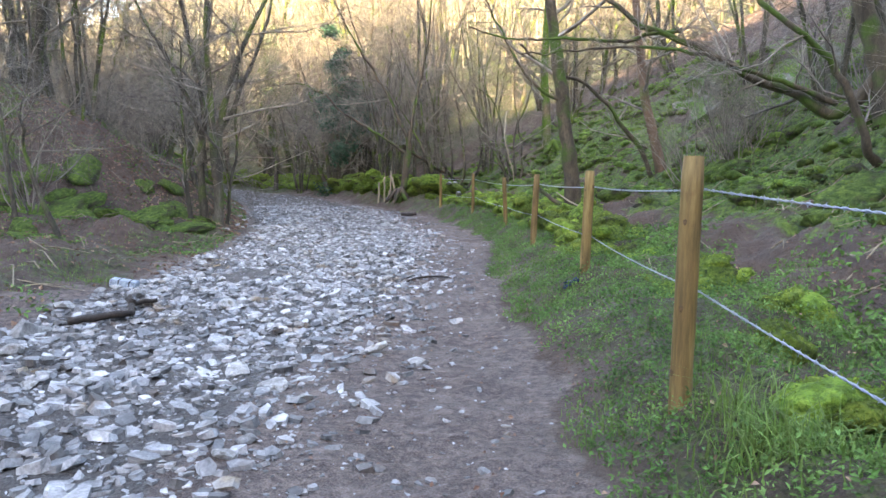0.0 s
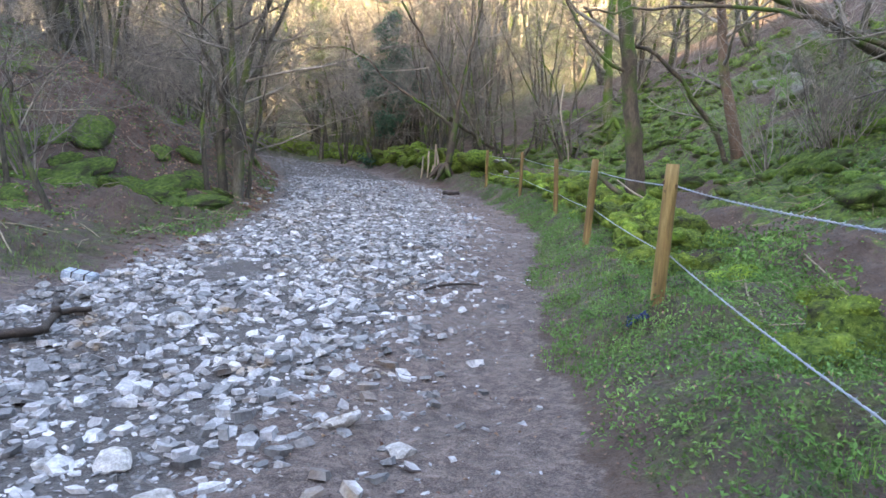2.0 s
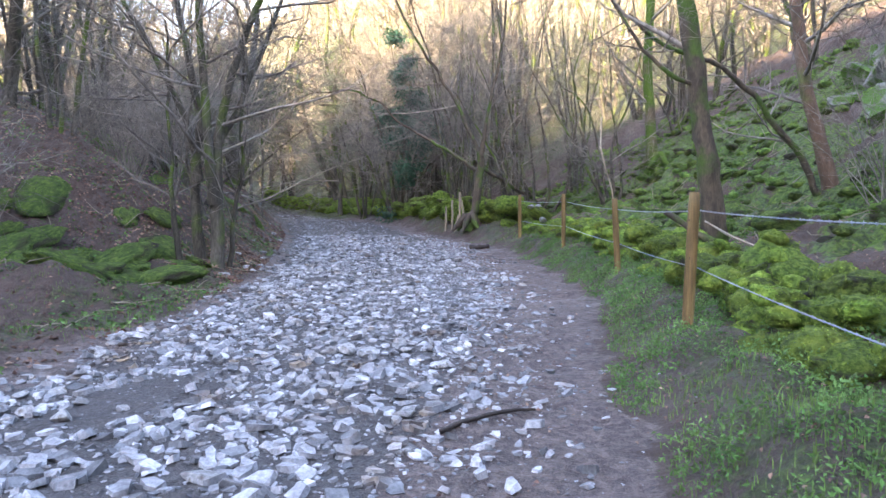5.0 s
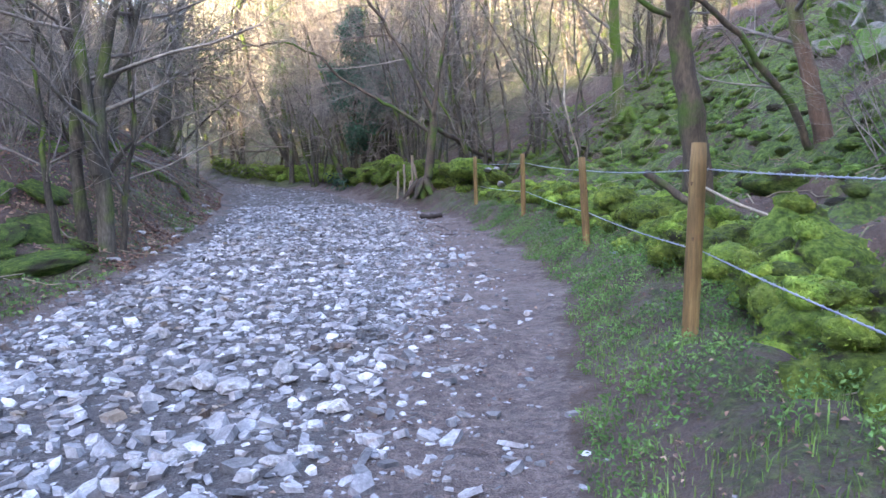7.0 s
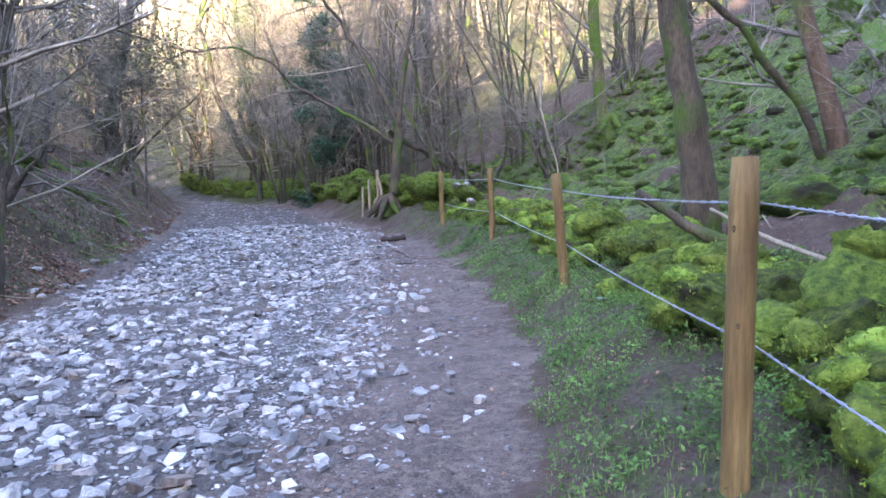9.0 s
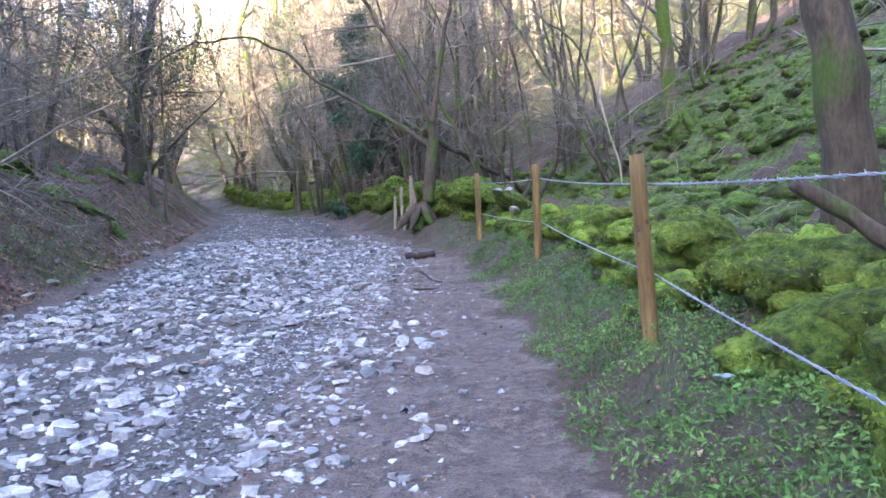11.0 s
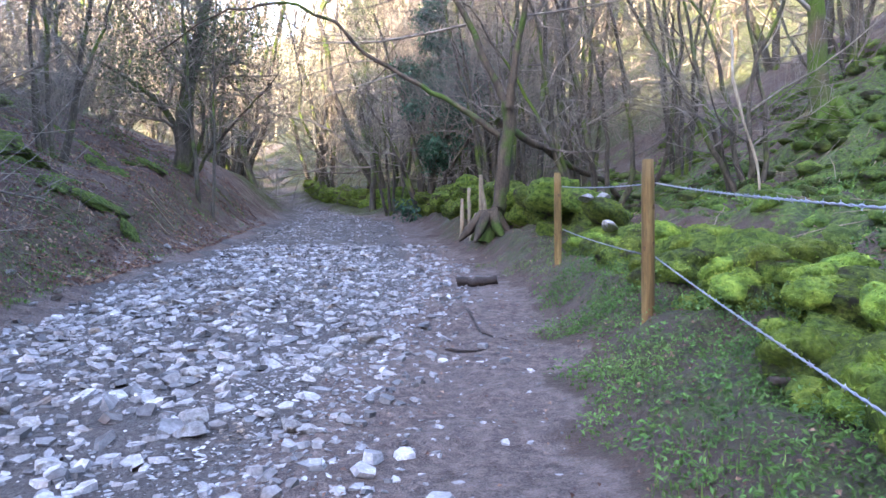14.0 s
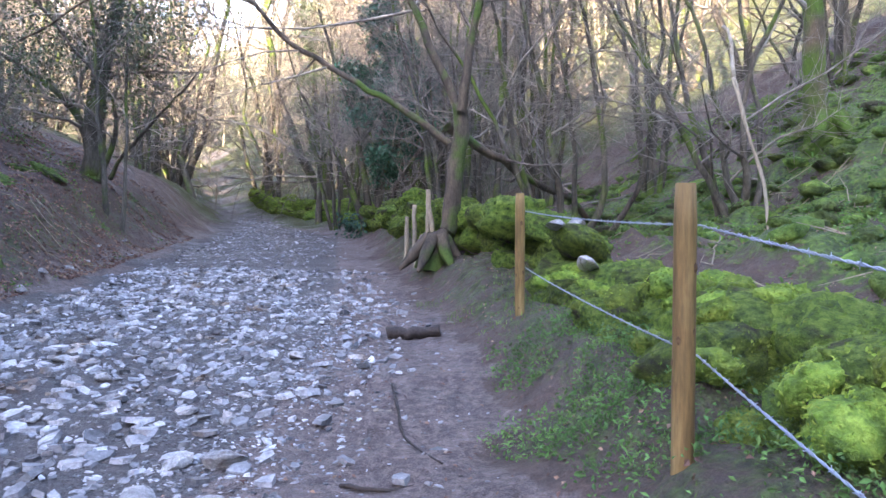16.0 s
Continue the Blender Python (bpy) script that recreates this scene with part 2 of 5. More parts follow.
# ---- the lie of the land ----
EDGE_Y = [-400, -5, 2.7, 5.4, 9.2, 11.3, 13.3, 14.6, 16, 19.8, 21.8, 25, 33, 39, 44, 50, 60, 500]
EDGE_X = [0.75, 0.75, 0.61, 0.43, 0.34, 0.3, 0.34, 0.16, 0.0, -0.85, -1.55, -2.9, -6.4, -9.6, -12.4, -17.8, -25, -320]
LEFT_Y = [-400, -5, 5.4, 7, 9.9, 12, 14, 16.5, 20, 26.4, 30, 35, 44, 50, 60, 500]
LEFT_X = [-3.5, -3.5, -3.73, -3.94, -4.1, -4.4, -4.76, -5.3, -6.4, -8.7, -10.3, -12.3, -16.8, -21, -28, -323]
MUD_Y = [-400, 0, 4, 9, 11.2, 13, 18.6, 22, 36, 60, 500]
MUD_X = [-1.2, -1.25, -1.1, -0.7, -0.85, -1.0, -1.9, -2.65, -8.2, -25.4, -321]
WALL_Y = [-400, 3, 6.7, 10.7, 14.6, 18.4, 21.6, 24, 27, 33, 39, 44, 50, 60, 500]
WALL_X = [1.9, 1.9, 1.9, 1.8, 1.6, 0.9, -0.05, -1.1, -2.5, -5.4, -8.8, -11.6, -17, -24.3, -319]

TABLE = np.random.default_rng(5).random((256, 256))


def vnoise(x, y):
    x, y = np.asarray(x, float), np.asarray(y, float)
    i, j = np.floor(x).astype(int), np.floor(y).astype(int)
    u, v = x - i, y - j
    u, v = u * u * (3 - 2 * u), v * v * (3 - 2 * v)
    g = lambda a, b: TABLE[a % 256, b % 256]
    return (g(i, j) * (1 - u) + g(i + 1, j) * u) * (1 - v) + (g(i, j + 1) * (1 - u) + g(i + 1, j + 1) * u) * v - 0.5


def fbm(x, y, octaves=4):
    return sum(vnoise(x * 2 ** k + 17 * k, y * 2 ** k + 31 * k) / 1.8 ** k for k in range(octaves))


def smooth(a):
    a = np.clip(a, 0, 1)
    return a * a * (3 - 2 * a)


def soft(a, w=0.6):
    return np.where(a > 8 * w, a, w * np.log1p(np.exp(np.clip(a / w, -30, 30))))


def cap(a, top):
    return top * np.tanh(a / top)


def land(x, y):
    """The height of the ground."""
    x, y = np.asarray(x, float), np.asarray(y, float)
    z = 0.0235 * np.clip(y, -60, 19) + 0.04 * np.clip(y - 19, 0, 5) + 0.032 * np.clip(y - 24, 0, 36)
    d = x - np.interp(y, EDGE_Y, EDGE_X)
    start = np.interp(y, [0, 8, 16, 25, 40], [3.4, 3.6, 4.6, 5.0, 5.5])
    steep = np.interp(y, [0, 26, 45], [0.72, 0.68, 0.42])
    right = 0.3 * smooth(d / 0.75) + 0.3 * smooth((d - 2.1) / 1.4) + cap(steep * soft(d - start), 20)
    e = np.interp(y, LEFT_Y, LEFT_X) - x
    foot = np.interp(y, [0, 13, 17], [4.6, 4.6, 0.5])
    lip = np.interp(y, [0, 13.5, 15.5, 26, 31], [0.1, 0.12, 0.45, 0.6, 0.95])
    left = lip * smooth(e / 2.2) + 0.05 * np.clip(e, 0, 4) + cap(np.interp(y, [0, 20, 40], [0.58, 0.5, 0.4]) * soft(e - foot, 0.4) * (e > 0), 9)
    z = z + right + left
    # Far slope ahead; behind, an unseen ridge added to keep sun off the valley.
    z = z + cap(0.42 * soft(y - 60, 4), 52) + cap(0.62 * soft(-10 - y, 3), 62)
    z = z + 0.24 * np.abs(vnoise(x * 2.1, y * 2.1)) * smooth((d - 3.4) / 1.5) * smooth((45 - y) / 10)
    z = z + 0.1 * np.abs(vnoise(x * 4.4 + 3, y * 4.4)) * smooth((d - 3.0) / 1.5) + 0.08 * np.abs(vnoise(x * 4.6, y * 4.6 + 8)) * smooth(d / 0.5) * smooth((3.2 - d) / 0.8)
    off = smooth(np.maximum(d, e) / 1.2)
    z = z + fbm(x * 0.7, y * 0.7) * (0.05 + 0.3 * off) + fbm(x * 3 + 9, y * 3) * (0.03 + 0.15 * off)
    track = smooth((d + 1.4) / 0.5) * smooth((0.1 - d) / 0.4)
    return z - 0.03 * track + (0.045 * vnoise(x * 6, y * 3.4) + 0.05 * np.abs(vnoise(x * 10 + 5, y * 6.5))) * track


def spacing(lo, hi, fine_lo, fine_hi, step, grow=1.13):
    mid = list(np.arange(fine_lo, fine_hi, step))
    up, s, v = [], step, mid[-1]
    while v < hi:
        s *= grow
        v += s
        up.append(v)
    down, s, v = [], step, mid[0]
    while v > lo:
        s *= grow
        v -= s
        down.append(v)
    return np.array(down[::-1] + mid + up)


def mesh_object(name, verts, faces, material, parent=None, flat=True):
    me = bpy.data.meshes.new(name)
    me.from_pydata(verts, [], faces)
    me.materials.append(material)
    if not flat:
        me.shade_smooth()
    ob = new(name, me)
    ob.parent = parent
    return ob


def build_ground():
    xs, ys = spacing(-420, 320, -6.0, 4.0, 0.09, 1.06), spacing(-380, 460, 0.5, 24.0, 0.09, 1.08)
    X, Y = np.meshgrid(xs, ys)
    Z = land(X, Y)
    nx, ny = len(xs), len(ys)
    idx = np.arange(nx * ny).reshape(ny, nx)
    faces = np.stack([idx[:-1, :-1], idx[:-1, 1:], idx[1:, 1:], idx[1:, :-1]], -1).reshape(-1, 4)
    ob = mesh_object("ground", np.stack([X, Y, Z], -1).reshape(-1, 3).tolist(), faces.tolist(), M_GROUND, flat=False)
    d = X - np.interp(Y, EDGE_Y, EDGE_X)
    e = np.interp(Y, LEFT_Y, LEFT_X) - X
    s = np.interp(Y, MUD_Y, MUD_X) - X
    d = d + 0.4 * fbm(X * 1.4, Y * 1.4) * smooth((2.5 - np.abs(d)) / 1.5)
    e = e + 0.7 * fbm(X * 1.1 + 5, Y * 1.1) * smooth((2.5 - np.abs(e)) / 1.5)
    inside = smooth((0.12 - d) / 0.3) * smooth((0.55 - e) / 0.5)
    stony = smooth((s + 0.15) / 0.6) * smooth((0.1 - e) / 0.5)
    turf = smooth((d - 0.02) / 0.3) * smooth((2.6 - d) / 0.8) * 0.52
    turf = turf + smooth((e - 0.1) / 0.6) * smooth((2.5 - e) / 1.2) * np.interp(Y, [0, 13, 16, 60], [0.52, 0.5, 0.5, 0.42])
    turf = np.maximum(turf, 0.8 * smooth((Y - 36) / 9))
    hill = smooth((d - 2.2) / 1.6) * np.interp(Y, [0, 22, 30, 45], [0.95, 0.85, 0.55, 0.3]) * smooth((16 - d) / 8) + smooth((e - 3.5) / 2) * 0.36 * (1 + fbm(X * 0.35, Y * 0.35))
    hill = hill * np.clip(0.9 + 1.1 * fbm(X * 0.9, Y * 0.9), 0, 1.2) * smooth((48 - Y) / 10)
    kind = np.stack([inside, turf, hill, stony], -1).astype(np.float32)
    at = ob.data.attributes.new("kind", "FLOAT_COLOR", "POINT")
    at.data.foreach_set("color", kind.reshape(-1))
    return tagged(ob, "muddy woodland ground with leaf litter, turf and moss", "ground", kind="structure")


ground = build_ground()
rng = np.random.default_rng(11)


def lz(x, y):
    return float(land(x, y))


# ---- shapes ----
class Tubes:
    """Tapered round limbs gathered into one mesh."""

    def __init__(self):
        self.v, self.f, self.thin = [], [], []

    def spikes(self, p, q, r):
        """Thin straight three-sided twigs from p to q."""
        self.thin.append((np.asarray(p, float), np.asarray(q, float), np.broadcast_to(r, (len(p),))))

    def finish(self):
        """Turns the gathered twigs into faces."""
        if not self.thin:
            return self
        p, q, r = (np.concatenate([s[k] for s in self.thin]) for k in range(3))
        self.thin = []
        ax = q - p
        a = np.cross(ax, [0.31, 0.77, 0.55])
        a /= np.linalg.norm(a, axis=1, keepdims=True) + 1e-9
        c = np.cross(ax, a)
        c /= np.linalg.norm(c, axis=1, keepdims=True) + 1e-9
        r = r[:, None]
        ring = [p + r * (math.cos(w) * a + math.sin(w) * c) for w in (0, 2.094, 4.189)]
        v = np.stack(ring + [q], 1).reshape(-1, 3)
        k = len(self.v) + np.arange(len(p))[:, None] * 4
        self.v += v.tolist()
        self.f += np.concatenate([k + [0, 1, 3], k + [1, 2, 3], k + [2, 0, 3]], 0).tolist()
        return self

    def add(self, pts, radii, sides=5, cap_ends=False):
        pts = [np.asarray(p, float) for p in pts]
        base, n = len(self.v), len(pts)
        ref = np.array([0.31, 0.77, 0.55])
        for i, (p, r) in enumerate(zip(pts, radii)):
            t = pts[min(i + 1, n - 1)] - pts[max(i - 1, 0)]
            t = t / (np.linalg.norm(t) + 1e-9)
            a = np.cross(t, ref)
            if np.linalg.norm(a) < 0.15:
                a = np.cross(t, np.array([1.0, 0, 0.1]))
            a /= np.linalg.norm(a)
            b = np.cross(t, a)
            for k in range(sides):
                w = 2 * math.pi * k / sides
                self.v.append(tuple(p + r * (math.cos(w) * a + math.sin(w) * b)))
        for i in range(n - 1):
            for k in range(sides):
                q, w = base + i * sides, (k + 1) % sides
                self.f.append((q + k, q + w, q + sides + w, q + sides + k))
        if cap_ends:
            self.f.append(tuple(base + k for k in range(sides))[::-1])
            self.f.append(tuple(base + (n - 1) * sides + k for k in range(sides)))

    def make(self, name, material, parent=None):
        self.finish()
        return mesh_object(name, self.v, self.f, material, parent, flat=False)


def unit(v):
    v = np.asarray(v, float)
    return v / (np.linalg.norm(v) + 1e-9)


def limb(tubes, g, p, d, length, r, level, kids, wob=0.22, lift=0.08, spread=0.8, tips=None, sides=None, shrink=0.55):
    """A wobbling limb and, level by level, the boughs and twigs that leave it. tubes: one Tubes a level."""
    n = 2 if level == 0 else (4 if level == 1 else 7)
    pts, rad, d = [np.asarray(p, float)], [r], unit(d)
    for i in range(n):
        d = unit(d + g.normal(0, wob, 3) + np.array([0, 0, lift]))
        pts.append(pts[-1] + d * length / n)
        rad.append(r * (1 - (0.65 if level else 0.8) * (i + 1) / n))
    tubes[level].add(pts, rad, sides or (3 if level == 0 else 4 if level == 1 else 7))
    if tips is not None and level <= 1:
        tips.append(pts[-1])
    if level == 1:
        m = kids[1]
        P, T = np.array(pts), 0.2 + 0.8 * (np.arange(m) + g.random(m)) / m
        i = np.minimum((T * n).astype(int), n - 1)
        ax = P[i + 1] - P[i]
        q = P[i] + ax * (T * n - i)[:, None]
        ax /= np.linalg.norm(ax, axis=1, keepdims=True) + 1e-9
        out = np.cross(ax, g.normal(0, 1, (m, 3)))
        out /= np.linalg.norm(out, axis=1, keepdims=True) + 1e-9
        nd = ax * (1 - spread * 0.5) + out * spread
        ln = length * shrink * (0.6 + 0.6 * g.random(m)) * (1.15 - 0.4 * T)
        e = q + nd * ln[:, None]
        rr = max(0.0036, r * 0.28)
        tubes[0].spikes(q, e, rr)
        for _ in range(2):
            f0 = q + (e - q) * (0.3 + 0.6 * g.random((m, 1)))
            tubes[0].spikes(f0, f0 + (nd + g.normal(0, 0.6, (m, 3))) * (ln * 0.5)[:, None], rr * 0.7)
        return
    for k in range(kids[level]):
        t = 0.25 + 0.75 * (k + g.random()) / kids[level]
        i = min(int(t * n), n - 1)
        q = pts[i] + (pts[i + 1] - pts[i]) * (t * n - i)
        out = unit(np.cross(unit(pts[i + 1] - pts[i]), g.normal(0, 1, 3)))
        nd = unit(unit(pts[i + 1] - pts[i]) * (1 - spread * 0.5) + out * spread)
        limb(tubes, g, q, nd, length * shrink * (0.7 + 0.5 * g.random()) * (1.15 - 0.4 * t), max(0.0035, rad[i] * 0.5), level - 1, kids, wob * 1.1, lift, spread, tips, None, shrink)


def spine_points(spine, n=4):
    """A smooth line through the given points."""
    P = [np.asarray(p, float) for p in spine]
    out = []
    for i in range(len(P) - 1):
        a, b, c, d = P[max(i - 1, 0)], P[i], P[i + 1], P[min(i + 2, len(P) - 1)]
        for k in range(n):
            t = k / n
            out.append(0.5 * (2 * b + (c - a) * t + (2 * a - 5 * b + 4 * c - d) * t * t + (3 * b - a - 3 * c + d) * t ** 3))
    return out + [P[-1]]


def stem(tubes, g, spine, r0, r1, sides=10, rough=0.06, boughs=0, kids=(0, 4, 4), bough_len=1.6, lift=0.05, first=0.3, level=2, spread=0.8):
    """A trunk or heavy limb along a known line, with random boughs leaving it."""
    pts = spine_points(spine, 5)
    n = len(pts)
    rad = [r0 + (r1 - r0) * (i / (n - 1)) ** 0.8 for i in range(n)]
    sway = np.cumsum(g.normal(0, 0.045 if r0 < 0.084 else 0.03 if r0 < 0.13 else 0.012, (n, 3)), 0) * np.linspace(0, 1, n)[:, None] ** 0.5
    pts = [p + g.normal(0, rough * r, 3) + w for p, r, w in zip(pts, rad, sway)]
    tubes[2].add(pts, [r * (1 + g.normal(0, 0.05)) for r in rad], sides)
    for k in range(boughs):
        t = first + (1 - first) * (k + g.random()) / boughs
        i = min(int(t * (n - 1)), n - 2)
        ax = unit(pts[i + 1] - pts[i])
        out = unit(np.cross(ax, g.normal(0, 1, 3)))
        limb(tubes, g, pts[i], unit(ax * 0.45 + out * spread), bough_len * (0.6 + 0.7 * g.random()), max(0.006, min(rad[i] * 0.45, 0.05)), level - 1, kids, 0.2, lift, 0.85)
    return pts


def tree_thing(name, base, tubes, label, category="tree", bark=M_BARK, group=""):
    """An Empty at the foot, with the trunk and its limbs, and the crown of twigs."""
    root = new(name)
    root.location = base
    off = np.array(base)
    for part_name, material, parts in (("trunk", bark, (tubes[2],)), ("crown", M_TWIG, (tubes[1], tubes[0]))):
        v, f = [], []
        for tb in parts:
            tb.finish()
            k = len(v)
            v += [tuple(np.asarray(p) - off) for p in tb.v]
            f += [tuple(i + k for i in q) for q in tb.f]
        if v:
            mesh_object(part_name, v, f, material, root, flat=False)
    return tagged(root, label, category, group)


def leaf_cloud(points, normals, sizes, g, narrow=0.55, fold=0.25):
    """Small folded leaves, a pair of triangles each."""
    n = len(points)
    nrm = normals / (np.linalg.norm(normals, axis=1, keepdims=True) + 1e-9)
    a = np.cross(nrm, g.normal(0, 1, (n, 3)))
    a /= np.linalg.norm(a, axis=1, keepdims=True) + 1e-9
    b = np.cross(nrm, a)
    s = sizes[:, None]
    tip, tail = points + a * s * 0.5, points - a * s * 0.5
    l = points + b * s * narrow * 0.5 + nrm * s * fold * 0.5
    r = points - b * s * narrow * 0.5 + nrm * s * fold * 0.5
    v = np.stack([tail, l, tip, r], 1).reshape(-1, 3)
    k = np.arange(n)[:, None] * 4
    f = np.concatenate([k + [0, 2, 1], k + [0, 3, 2]], 0)
    return v.tolist(), f.tolist()


def blades(points, heights, g, width=0.006, lean=0.6):
    """Bent grass blades: three corners at the foot and the tip."""
    n = len(points)
    w = g.random(n) * 2 * math.pi
    side = np.stack([np.cos(w), np.sin(w), np.zeros(n)], 1) * (width * (0.6 + 0.8 * g.random(n)))[:, None]
    bend = np.stack([-np.sin(w), np.cos(w), np.zeros(n)], 1) * (heights * lean * g.normal(0, 1, n))[:, None]
    mid = points + bend * 0.3 + np.stack([0 * w, 0 * w, heights * 0.6], 1)
    tip = points + bend + np.stack([0 * w, 0 * w, heights * (0.75 + 0.25 * g.random(n))], 1)
    v = np.stack([points - side, points + side, mid + side * 0.6, mid - side * 0.6, tip], 1).reshape(-1, 3)
    k = np.arange(n)[:, None] * 5
    f = (k + [0, 1, 2, 3]).tolist() + (k + [3, 2, 4]).tolist()
    return v.tolist(), f


def on_land(x, y, lift=0.0):
    return np.stack([x, y, land(x, y) + lift], -1)


def slope_normals(x, y, h=0.08):
    return np.stack([-(land(x + h, y) - land(x - h, y)) / (2 * h), -(land(x, y + h) - land(x, y - h)) / (2 * h), np.ones_like(x)], -1)


def rock_mesh(name, g, material, sub=2, flat=0.6, chop=5, rough=0.08, smooth_shade=False):
    """An angular stone: a ball cut by flat planes and roughened."""
    bm = bmesh.new()
    bmesh.ops.create_icosphere(bm, subdivisions=sub, radius=1)
    planes = [(unit(g.normal(0, 1, 3)), 0.38 + 0.35 * g.random()) for _ in range(chop + 4)]
    for v in bm.verts:
        p = np.array(v.co)
        for nrm, h in planes:
            over = p @ nrm - h
            if over > 0:
                p = p - nrm * over
        v.co = Vector(p * (1 + g.normal(0, rough * 0.3)))
        v.co.z *= flat
    me = bpy.data.meshes.new(name)
    bm.to_mesh(me)
    bm.free()
    me.materials.append(material)
    if smooth_shade:
        me.shade_smooth()
    return me


def moss_mesh(name, g, material, sub=4, lump=0.28):
    """A cushion of moss over a stone: rounded, lumpy, with overhanging swellings."""
    bm = bmesh.new()
    bmesh.ops.create_icosphere(bm, subdivisions=sub, radius=1)
    o = Vector(g.random(3) * 50)
    for v in bm.verts:
        p = v.co.copy()
        k = 0.9 + lump * noise.noise(p * 1.3 + o) + lump * 1.3 * abs(noise.noise(p * 2.6 + o)) + 0.2 * abs(noise.noise(p * 6 + o)) + 0.07 * noise.noise(p * 14 + o)
        v.co = p * k
        v.co.z *= 0.75
    me = bpy.data.meshes.new(name)
    bm.to_mesh(me)
    bm.free()
    me.materials.append(material)
    me.shade_smooth()
    return me


# ---- fence: round posts with two strands of barbed wire ----
def post_mesh(g, radius):
    bm = bmesh.new()
    sides, rings = 16, 12
    height = 1.62
    rows = []
    for i in range(rings + 1):
        z = -0.5 + height * i / rings
        r = radius + 0.003 * (1 - i / rings)
        if i == rings:
            r -= 0.004
        rows.append([bm.verts.new((r * (1 + g.normal(0, 0.015)) * math.cos(2 * math.pi * k / sides), r * (1 + g.normal(0, 0.015)) * math.sin(2 * math.pi * k / sides), z)) for k in range(sides)])
    for a, b in zip(rows, rows[1:]):
        for k in range(sides):
            bm.faces.new((a[k], a[(k + 1) % sides], b[(k + 1) % sides], b[k]))
    top = bm.faces.new(rows[-1])
    top.material_index = 1
    me = bpy.data.meshes.new("post")
    bm.to_mesh(me)
    bm.free()
    me.materials.append(M_POST)
    me.materials.append(M_ENDGRAIN)
    me.shade_smooth()
    top_poly = me.polygons[len(me.polygons) - 1]
    top_poly.use_smooth = False
    return me


# foot x, foot y, height of the top, lean of the top in x and y, radius
POSTS = [(0.98, -0.35, 1.36, 0.0, 0.0, 0.05), (1.0, 3.27, 1.472, 0.03, 0.0, 0.05), (1.07, 6.67, 1.505, 0.04, 0.0, 0.047), (0.92, 10.72, 1.57, 0.055, 0.03, 0.046), (0.69, 14.55, 1.60, -0.05, 0.02, 0.041), (0.0, 18.42, 1.775, 0.0, 0.0, 0.04), (-0.99, 21.62, 1.85, 0.0, 0.0, 0.04)]


def build_fence():
    g = np.random.default_rng(3)
    fence = new("fence")
    fence.location = (1.0, 3.27, lz(1.0, 3.27))
    tagged(fence, "new round wooden posts with two strands of barbed wire", "fence")
    inv = Matrix.Translation(fence.location).inverted()
    tops, lows = [], []
    for x, y, top, lx, ly, radius in POSTS:
        post = new("post", post_mesh(g, radius))
        post.parent = fence
        up = Vector((lx, ly, 1.12)).normalized()
        m = Matrix.Translation((x + lx, y + ly, top)) @ up.to_track_quat("Z", "Y").to_matrix().to_4x4() @ Matrix.Rotation(g.random() * 6, 4, "Z") @ Matrix.Translation((0, 0, -1.12))
        post.matrix_basis = inv @ m
        for k in range(7):
            w, h = g.random() * 6.28, 0.1 + 0.95 * g.random()
            bm = bmesh.new()
            bmesh.ops.create_icosphere(bm, subdivisions=1, radius=1)
            s = 0.007 + 0.006 * g.random()
            bmesh.ops.scale(bm, vec=(s, s * 0.6, s * 1.6), verts=bm.verts)
            me = bpy.data.meshes.new("knot")
            bm.to_mesh(me)
            bm.free()
            me.materials.append(M_KNOT)
            kn = new("knot", me)
            kn.parent = post
            kn.matrix_basis = Matrix.Translation((radius * math.cos(w), radius * math.sin(w), h)) @ Matrix.Rotation(w, 4, "Z") @ Matrix.Rotation(math.pi / 2, 4, "Z")
        face = Vector((radius + 0.007, 0.0, 0))
        tops.append(m @ Vector((0, 0, 0.97)) + face)
        lows.append(m @ Vector((0, 0, 0.50)) + face)
    for line in (tops, lows):
        tb = Tubes()
        for a, b in zip(line, line[1:]):
            length = (b - a).length
            ax = (b - a).normalized()
            u = ax.orthogonal().normalized()
            w = ax.cross(u)
            n = int(length / 0.03)
            for phase in (0, math.pi):
                pts = []
                for i in range(n + 1):
                    t = i / n
                    sag = Vector((0, 0, -0.02 * 4 * t * (1 - t)))
                    ang = phase + 2 * math.pi * t * length / 0.11
                    pts.append(a + (b - a) * t + sag + (u * math.cos(ang) + w * math.sin(ang)) * 0.0028)
                tb.add(pts, [0.0023] * len(pts), 4)
            k = 0.05
            while k < length:
                t = k / length
                c = a + (b - a) * t + Vector((0, 0, -0.02 * 4 * t * (1 - t)))
                for q in range(4):
                    d = (u * math.cos(q * 1.57 + k * 40) + w * math.sin(q * 1.57 + k * 40)) + ax * (0.4 if q % 2 else -0.4)
                    tb.add([c, c + d.normalized() * 0.013], [0.0019, 0.0009], 3)
                for q in range(2):
                    tb.add([c + ax * (0.007 * q - 0.007), c + ax * (0.007 * q)], [0.0055, 0.0055], 6)
                k += 0.115
        wire = tb.make("barbed_wire", M_WIRE, fence)
        wire.matrix_basis = inv
        tagged(wire, "galvanised twisted barbed wire")


build_fence()


# ---- trees that the walk passes ----
def three():
    return [Tubes(), Tubes(), Tubes()]


